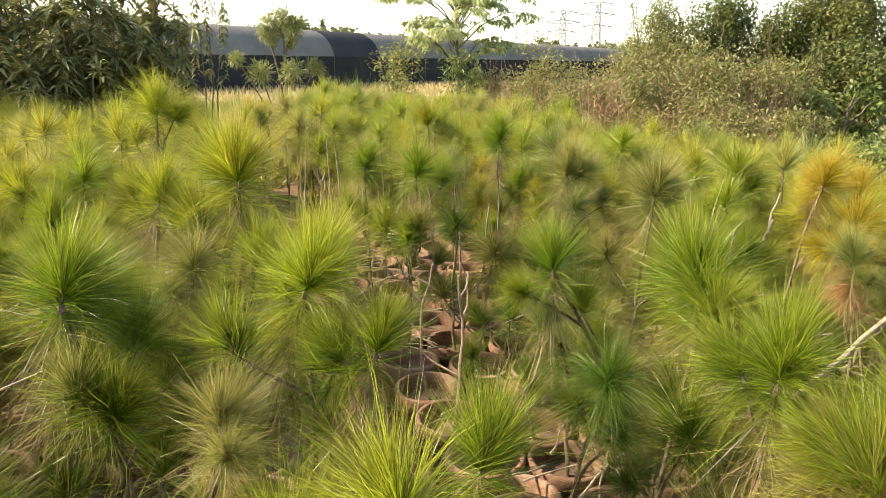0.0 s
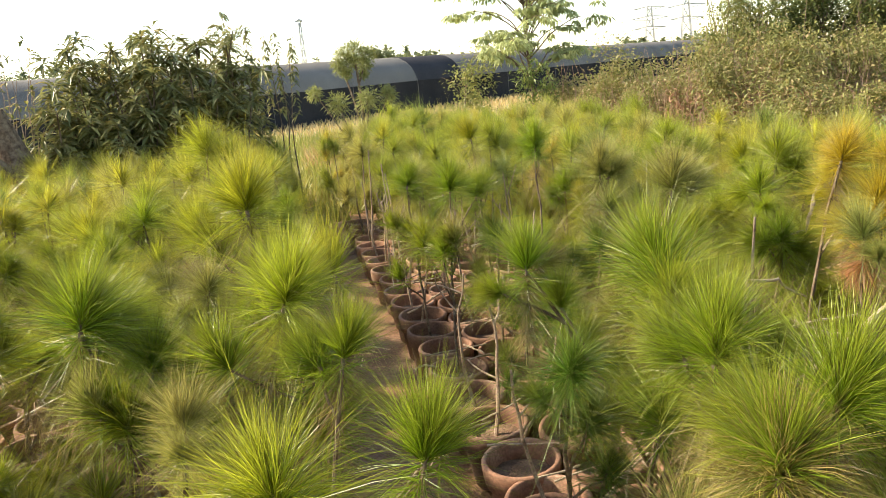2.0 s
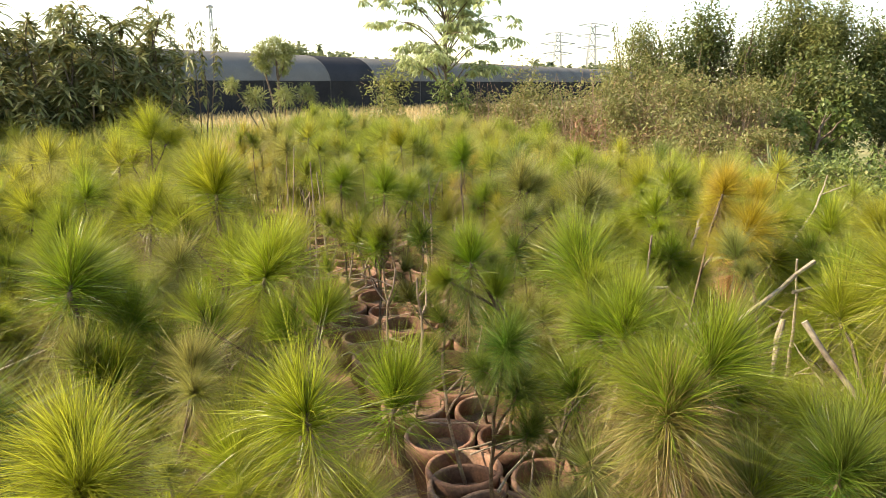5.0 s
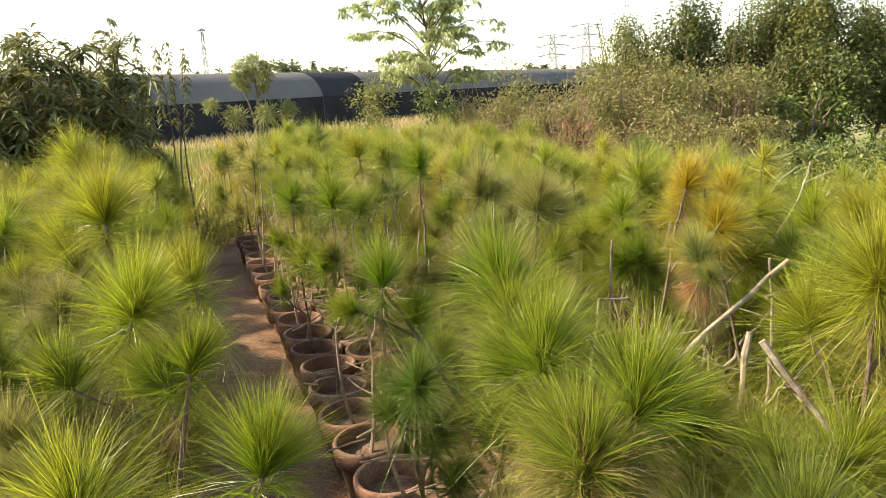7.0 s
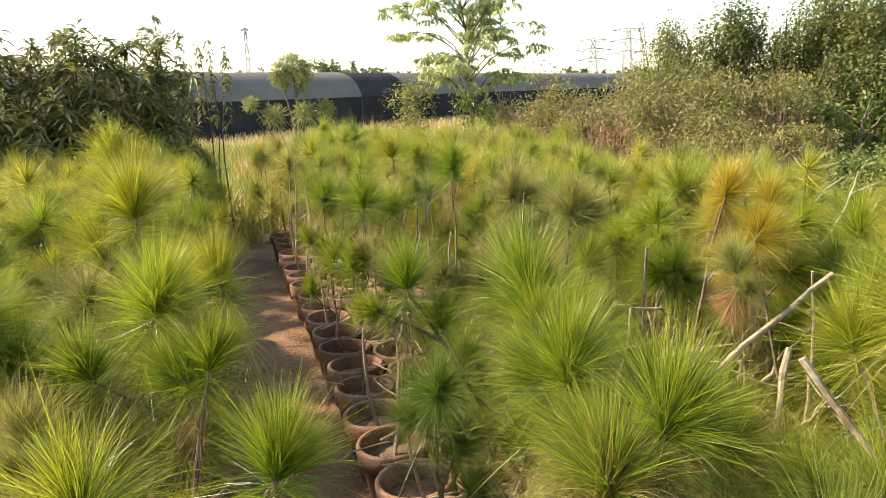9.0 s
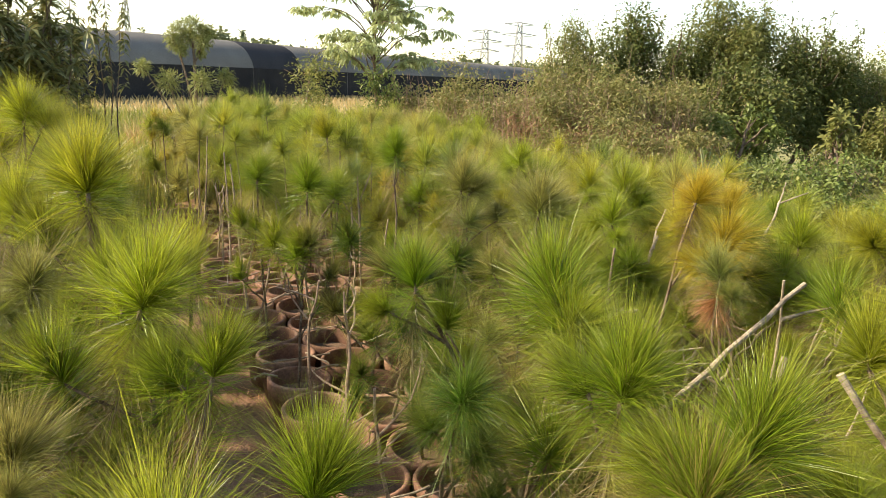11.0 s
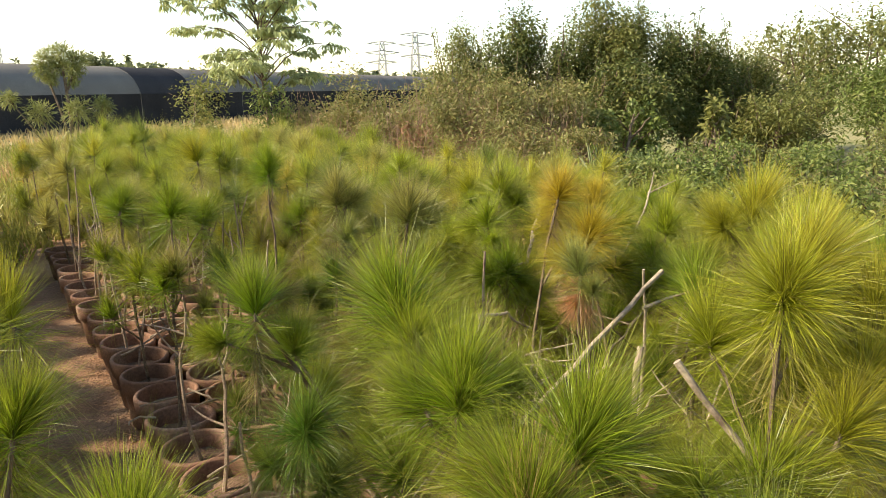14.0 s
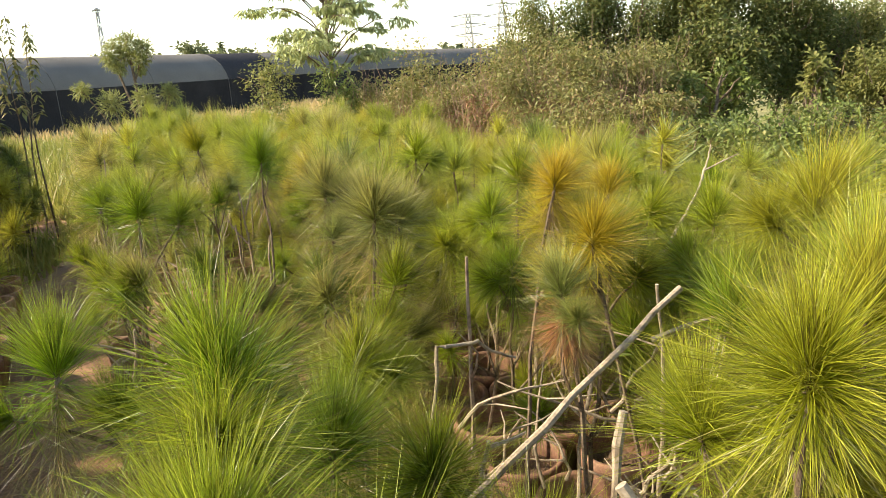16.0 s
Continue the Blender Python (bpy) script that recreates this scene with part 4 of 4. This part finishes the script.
# bare and dead saplings in the row beside the path
def dead_sapling(seed):
    rng = random.Random(seed)
    root = thing("dead_sapling", "leafless dried sapling standing in its pot", "dead sapling", "dead saplings in pots", m=pose(0, 0, -40))
    h = rng.uniform(0.5, 0.9)
    pts = bent((0, 0, 0), (rng.uniform(-0.09, 0.09), rng.uniform(-0.09, 0.09), h), 8, 0.03, rng)
    part("stem", mesh_of("stem", *tube(pts, list(np.linspace(0.0085, 0.004, 8)), 6), TWIG), root)
    for i in range(rng.randint(0, 2)):
        a = pts[rng.randint(2, 6)]
        b = a + np.array([rng.uniform(-0.15, 0.15), rng.uniform(-0.15, 0.15), rng.uniform(0.05, 0.22)])
        part("twig", mesh_of("twig", *tube(bent(a, b, 5, 0.03, rng), [0.004, 0.0035, 0.003, 0.0025, 0.0015], 5), TWIG), root)
    return root


dead = [dead_sapling(400 + i) for i in range(6)]
MID_T, LOW_T = [], []
plant_rng = random.Random(33)
TINTS = ["green"] * 5 + ["lime"] * 11 + ["pale"] * 3 + ["dark"] * 1 + ["yellow"] * 4 + ["dry"] * 1


def spread(h, rng, key, sides, lowest=0.35):
    """A leading tuft at height h and side tufts below it."""
    tufts = [((rng.uniform(-0.06, 0.06), rng.uniform(-0.06, 0.06), h), rng.uniform(0.76, 1.02), key)]
    for k in range(sides):
        a = rng.uniform(0, 6.28)
        w = rng.uniform(0.08, 0.20)
        tufts.append(((math.cos(a) * w, math.sin(a) * w, h * rng.uniform(lowest, 0.95)), rng.uniform(0.6, 0.9), key))
    return tufts


for meshes, store, total, low, high, sides in ((MID, MID_T, 28, 0.64, 0.90, (4, 4, 5, 5)), (LOW, LOW_T, 16, 0.34, 0.62, (3, 3, 4))):
    for i in range(total):
        key = TINTS[(i * 5) % len(TINTS)] if meshes is MID else ["dry", "dark", "green", "dark", "pale"][i % 5]
        store.append(sapling((0, 0, 0), spread(plant_rng.uniform(low, high), plant_rng, key, plant_rng.choice(sides)), key, meshes, plant_rng, 0.008))

heads = [Vector((h[0], h[1], 0)) for h in HERO]
far_spots = []
for u, v, p in cells:
    if (u, v) in taken:
        continue
    eye_off = math.hypot(p.x - 0.35, p.y)
    if eye_off < 0.75 or min((p - h).length for h in heads) < 0.1:
        continue
    turn = pose(p.x, p.y, 0.185, plant_rng.uniform(-4, 4), plant_rng.uniform(-4, 4), plant_rng.uniform(0, 360))
    if (0 < u < 0.3 and v < 3.6) or (0 < u < (0.75 if v > 1.1 else 0.38) and v < 2.4):
        if plant_rng.random() < 0.75:
            copy_thing(plant_rng.choice(dead), turn)
        continue
    if eye_off < 1.75 or (-1.2 < u < 0 and v < 0.7) or (0 < u < 1.0 and v < 0.9):
        r = plant_rng.random()
        if r < (0.9 if u > 0 else 0.7):
            copy_thing(plant_rng.choice(LOW_T), turn @ Matrix.Diagonal((0.95, 0.95, 0.95, 1)))
        elif r < 0.93:
            copy_thing(plant_rng.choice(dead), turn)
        continue
    if plant_rng.random() < 0.05:
        continue
    size = plant_rng.uniform(0.86, 1.08) * (0.88 if u > 1.6 else 1.0)
    if eye_off < 3.9:
        copy_thing(plant_rng.choice(MID_T), turn @ Matrix.Diagonal((size, size, size, 1)))
    elif u > 0.45 or u < -0.7 or plant_rng.random() < 0.5:
        far_spots.append((p.x, p.y, 0.185, size))
# the beds go on towards the grass
for i in range(420):
    u, v = plant_rng.uniform(-3.2, 3.5), plant_rng.uniform(4.9, 8.6)
    if -0.5 < u < (0.4 if v < 7.0 else 0.05) or v > (7.6 if u < 2 else 6.4):
        continue
    p = bed(u, v)
    far_spots.append((p.x, p.y, 0.0, plant_rng.uniform(0.92, 1.12)))
for t in dead + MID_T + LOW_T:
    for o in list(t.children_recursive) + [t]:
        bpy.data.objects.remove(o)

# farther saplings, past counting: one joined mesh, a brightened material for each tint
far_keys = sorted(set(TINTS))
FAR_TINTS = ["green"] * 8 + ["lime"] * 6 + ["pale"] * 3 + ["dark"] + ["yellow"]
chunks, slots = [], []
for x, y, z, size in far_spots:
    key = plant_rng.choice(FAR_TINTS)
    tufts = spread(plant_rng.uniform(0.66, 0.90), plant_rng, key, plant_rng.choice([3, 3, 4]), 0.2)
    stem_v, stem_f = tube(bent((0, 0, 0), tufts[0][0], 4, 0.03, plant_rng), [0.008, 0.007, 0.006, 0.005], 4)
    chunks.append((stem_v * size + np.array([x, y, z]), stem_f))
    slots += [len(far_keys)] * len(stem_f)
    for place, scale, tint in tufts:
        tv, tf = plant_rng.choice(FAR)
        m = np.array(aim(place, (plant_rng.uniform(-0.3, 0.3), plant_rng.uniform(-0.3, 0.3), 1), scale * 1.12, plant_rng.uniform(0, 6.28)))
        chunks.append(((tv @ m[:3, :3].T + m[:3, 3]) * size + np.array([x, y, z]), tf))
        slots += [far_keys.index(tint)] * len(tf)
far_mesh = mesh_of("far_saplings", *join(chunks))
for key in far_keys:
    far_mesh.materials.append(FAR_NEEDLE_LIT[key])
far_mesh.materials.append(BARK)
far_mesh.polygons.foreach_set("material_index", slots)
thing("far_saplings", "dense farther rows of green and yellow-green pine saplings", "pine saplings", kind="stuff", me=far_mesh)


# ---- sticks lying and standing in the bed ----
def stick(label, points, radii, mat=DEADWOOD, twigs=()):
    root = thing("branch", label, "branch", "loose branches in the bed", m=Matrix.Translation(points[0]))
    o = np.array(points[0])
    dense = []
    for a, b in zip(points[:-1], points[1:]):
        seg = bent(np.array(a) - o, np.array(b) - o, 7, 0.02)
        dense += list(seg[:-1])
    dense.append(np.array(points[-1]) - o)
    r = np.interp(np.linspace(0, len(radii) - 1, len(dense)), range(len(radii)), radii)
    r = [k * rnd.uniform(0.62, 0.86) for k in r]
    part("wood", mesh_of("wood", *tube(dense, r, 8), mat), root)
    for a, b, k in twigs:
        part("twig", mesh_of("twig", *tube(bent(np.array(a) - o, np.array(b) - o, 5, 0.015), [k, k * 0.9, k * 0.8, k * 0.6, k * 0.4], 5), mat), root)
    return root


stick("thick pale dead branch propped aslant among the saplings", [(0.60, 1.41, 0.200), (0.66, 1.45, 0.666), (0.89, 1.58, 0.816), (1.27, 1.80, 1.036)], [0.007, 0.009, 0.0105, 0.009], twigs=[((1.2, 1.76, 0.948), (1.36, 1.78, 0.984), 0.006)])
stick("short pale stump of a cut branch", [(1.03, 1.37, 0.200), (1.035, 1.40, 0.641), (1.055, 1.46, 0.962)], [0.009, 0.010, 0.011])
stick("broken pale branch with flaking bark", [(1.475, 0.77, 0.200), (1.2, 0.94, 0.678), (0.945, 1.10, 1.078)], [0.009, 0.010, 0.0095])
stick("upright pale stake leaning among the saplings", [(1.09, 2.6, 0.200), (1.12, 2.66, 0.545), (1.2, 2.754, 0.948)], [0.010, 0.010, 0.009], twigs=[((1.15, 2.7, 0.846), (0.95, 2.8, 0.778), 0.006), ((1.18, 2.73, 0.897), (1.27, 2.9, 1.031), 0.005)])
stick("long thin crooked dead twig standing in the bed", [(1.15, 2.2, 0.300), (1.25, 2.35, 0.650), (1.68, 2.9, 0.887), (1.85, 3.1, 1.044), (1.89, 3.14, 1.136)], [0.008, 0.008, 0.007, 0.006, 0.003], twigs=[((1.85, 3.1, 1.044), (1.98, 3.1, 1.099), 0.004)])
stick("grey dead stem end standing above the needles", [(1.457, 4.914, 0.000), (1.47, 4.92, 0.659), (1.45, 4.9, 0.958)], [0.014, 0.013, 0.008])
stick("thin dry stem beside the leaning branch", [(1.28, 1.9, 0.200), (1.27, 1.88, 0.651), (1.24, 1.85, 1.030)], [0.009, 0.008, 0.005])
stick("pale crooked dead twig bowed over the needles", [(0.74, 1.83, 0.70), (0.779, 1.86, 0.927), (0.87, 1.92, 0.907), (0.959, 1.98, 0.835)], [0.006, 0.006, 0.0055, 0.004])
stick("short forked pale twig stuck in a pot", [(0.872, 1.70, 0.20), (0.872, 1.70, 0.607), (0.866, 1.72, 0.778)], [0.007, 0.0065, 0.006], twigs=[((0.866, 1.72, 0.765), (0.95, 1.80, 0.745), 0.006)])
stick("forked dry twig standing in a pot", [(-0.06, 3.87, 0.200), (-0.08, 3.87, 0.697), (-0.1, 3.87, 0.976)], [0.009, 0.008, 0.004], TWIG, [((-0.08, 3.87, 0.847), (-0.02, 3.85, 1.019), 0.004), ((-0.08, 3.87, 0.697), (-0.2, 3.9, 0.892), 0.004)])


for x, y, lean in ((-1.50, 1.22, 0.04), (-1.40, 1.30, -0.03), (-1.28, 1.16, 0.10), (-1.36, 1.08, 0.06)):
    stick("bare brown sapling stem standing in its pot", [(x, y, 0.20), (x + lean * 0.5, y, 0.45), (x + lean, y + 0.02, 0.74)], [0.010, 0.009, 0.007], BRUSH)


# ---- flat stones beside the beds ----
def stone_slab(x, y, z, wide, deep, turn, seed):
    """A flat weathered stone with an uneven outline and worn edges."""
    rng = random.Random(seed)
    rim = [(math.cos(a * 0.698) * rng.uniform(0.82, 1.05), math.sin(a * 0.698) * rng.uniform(0.82, 1.05)) for a in range(9)]
    vs = [(px * wide * k, py * deep * k, h) for k, h in ((0.94, 0.0), (1.0, 0.015), (1.0, 0.05), (0.93, 0.065)) for px, py in rim]
    fs = [(r * 9 + k, r * 9 + (k + 1) % 9, r * 9 + 9 + (k + 1) % 9, r * 9 + 9 + k) for r in range(3) for k in range(9)]
    fs += [tuple(range(8, -1, -1)), tuple(range(27, 36))]
    thing("stone_slab", "flat pale grey weathered stone in a low pile", "stone", "flat stones beside the beds", m=pose(x, y, z, 0, 0, turn), me=mesh_of("stone_slab", vs, fs, STONE))


for i, (x, y, z, w, d, a) in enumerate([(-4.45, 4.45, -0.02, 0.26, 0.17, 20), (-4.86, 4.62, -0.02, 0.24, 0.18, 75), (-4.48, 4.47, 0.045, 0.23, 0.16, 50), (-4.84, 4.60, 0.045, 0.22, 0.17, 10), (-4.50, 4.46, 0.11, 0.20, 0.15, 100), (-4.82, 4.64, 0.11, 0.21, 0.14, 40), (-4.30, 4.05, -0.02, 0.22, 0.16, 0), (-4.66, 4.10, -0.02, 0.20, 0.15, 60)]):
    stone_slab(x, y, z, w, d, a, 500 + i)


# ---- fallen twigs and litter ----
twig_rng = random.Random(77)
for i in range(34):
    u, v = twig_rng.uniform(0.0, 0.62), twig_rng.uniform(-0.9, 2.6)
    p = bed(u, v, 0.262)
    a, ln = twig_rng.uniform(0, 6.28), twig_rng.uniform(0.14, 0.34)
    q = p + Vector((math.cos(a) * ln, math.sin(a) * ln, twig_rng.uniform(0.0, 0.16)))
    t = thing("fallen_twig", "dry fallen twig lying across the pot rims", "twig", "fallen twigs on the pots", m=Matrix.Translation(p))
    part("wood", mesh_of("wood", *tube(bent((0, 0, 0), q - p, 6, 0.03, twig_rng), list(np.linspace(0.005, 0.003, 6) * twig_rng.uniform(0.8, 1.3)), 6), twig_rng.choice([TWIG, DEADWOOD])), t)
for i in range(30):
    a = Vector((twig_rng.uniform(0.8, 1.5), twig_rng.uniform(1.5, 2.6), twig_rng.uniform(0.34, 0.72)))
    b = a + Vector((twig_rng.uniform(-0.3, 0.3), twig_rng.uniform(-0.3, 0.3), twig_rng.uniform(0.1, 0.38)))
    t = thing("dead_branch", "thin pale dead branch tangled among the saplings", "branch", "loose branches in the bed", m=Matrix.Translation(a))
    pts = bent((0, 0, 0), b - a, 7, 0.05, twig_rng)
    part("wood", mesh_of("wood", *tube(pts, list(np.linspace(0.0055, 0.002, 7)), 6), DEADWOOD), t)
    for k in range(2):
        c = pts[twig_rng.randint(2, 5)]
        e = c + np.array([twig_rng.uniform(-0.12, 0.12), twig_rng.uniform(-0.12, 0.12), twig_rng.uniform(0, 0.12)])
        part("twig", mesh_of("twig", *tube(bent(c, e, 4, 0.02, twig_rng), [0.003, 0.0025, 0.002, 0.001], 5), DEADWOOD), t)
n = 5200
uu, vv = RNG.uniform(-2.4, 2.6, n), RNG.uniform(-1.6, 6.5, n)
base = np.array([tuple(bed(u, v, 0.004)) for u, v in zip(uu, vv)])
base[:, 2] += RNG.uniform(0, 0.012, n)
flat = unit(np.stack([RNG.normal(size=n), RNG.normal(size=n), RNG.uniform(-0.02, 0.12, n)], 1))
thing("needle_litter", "fallen brown pine needles scattered on the earth", "litter", kind="stuff", me=mesh_of("needle_litter", *ribbons(base, flat, RNG.uniform(0.04, 0.15, n), np.full(n, 0.002), np.zeros(n)), NEEDLE["straw"]))
n = 260
base = np.array([tuple(bed(u, v, 0.008)) for u, v in zip(RNG.uniform(-0.6, 0.1, n), RNG.uniform(-1.5, 7, n))])
ln = RNG.uniform(0.015, 0.05, n)
thing("leaf_litter", "small dry leaves and crumbs on the path", "litter", kind="stuff", me=mesh_of("leaf_litter", *leaves(base, unit(np.stack([RNG.normal(size=n), RNG.normal(size=n), 0.1 * np.ones(n)], 1)), np.tile([0, 0, 1.0], (n, 1)), ln, ln * 0.5, 0.3, 0.0), LEAF["dryleaf"]))
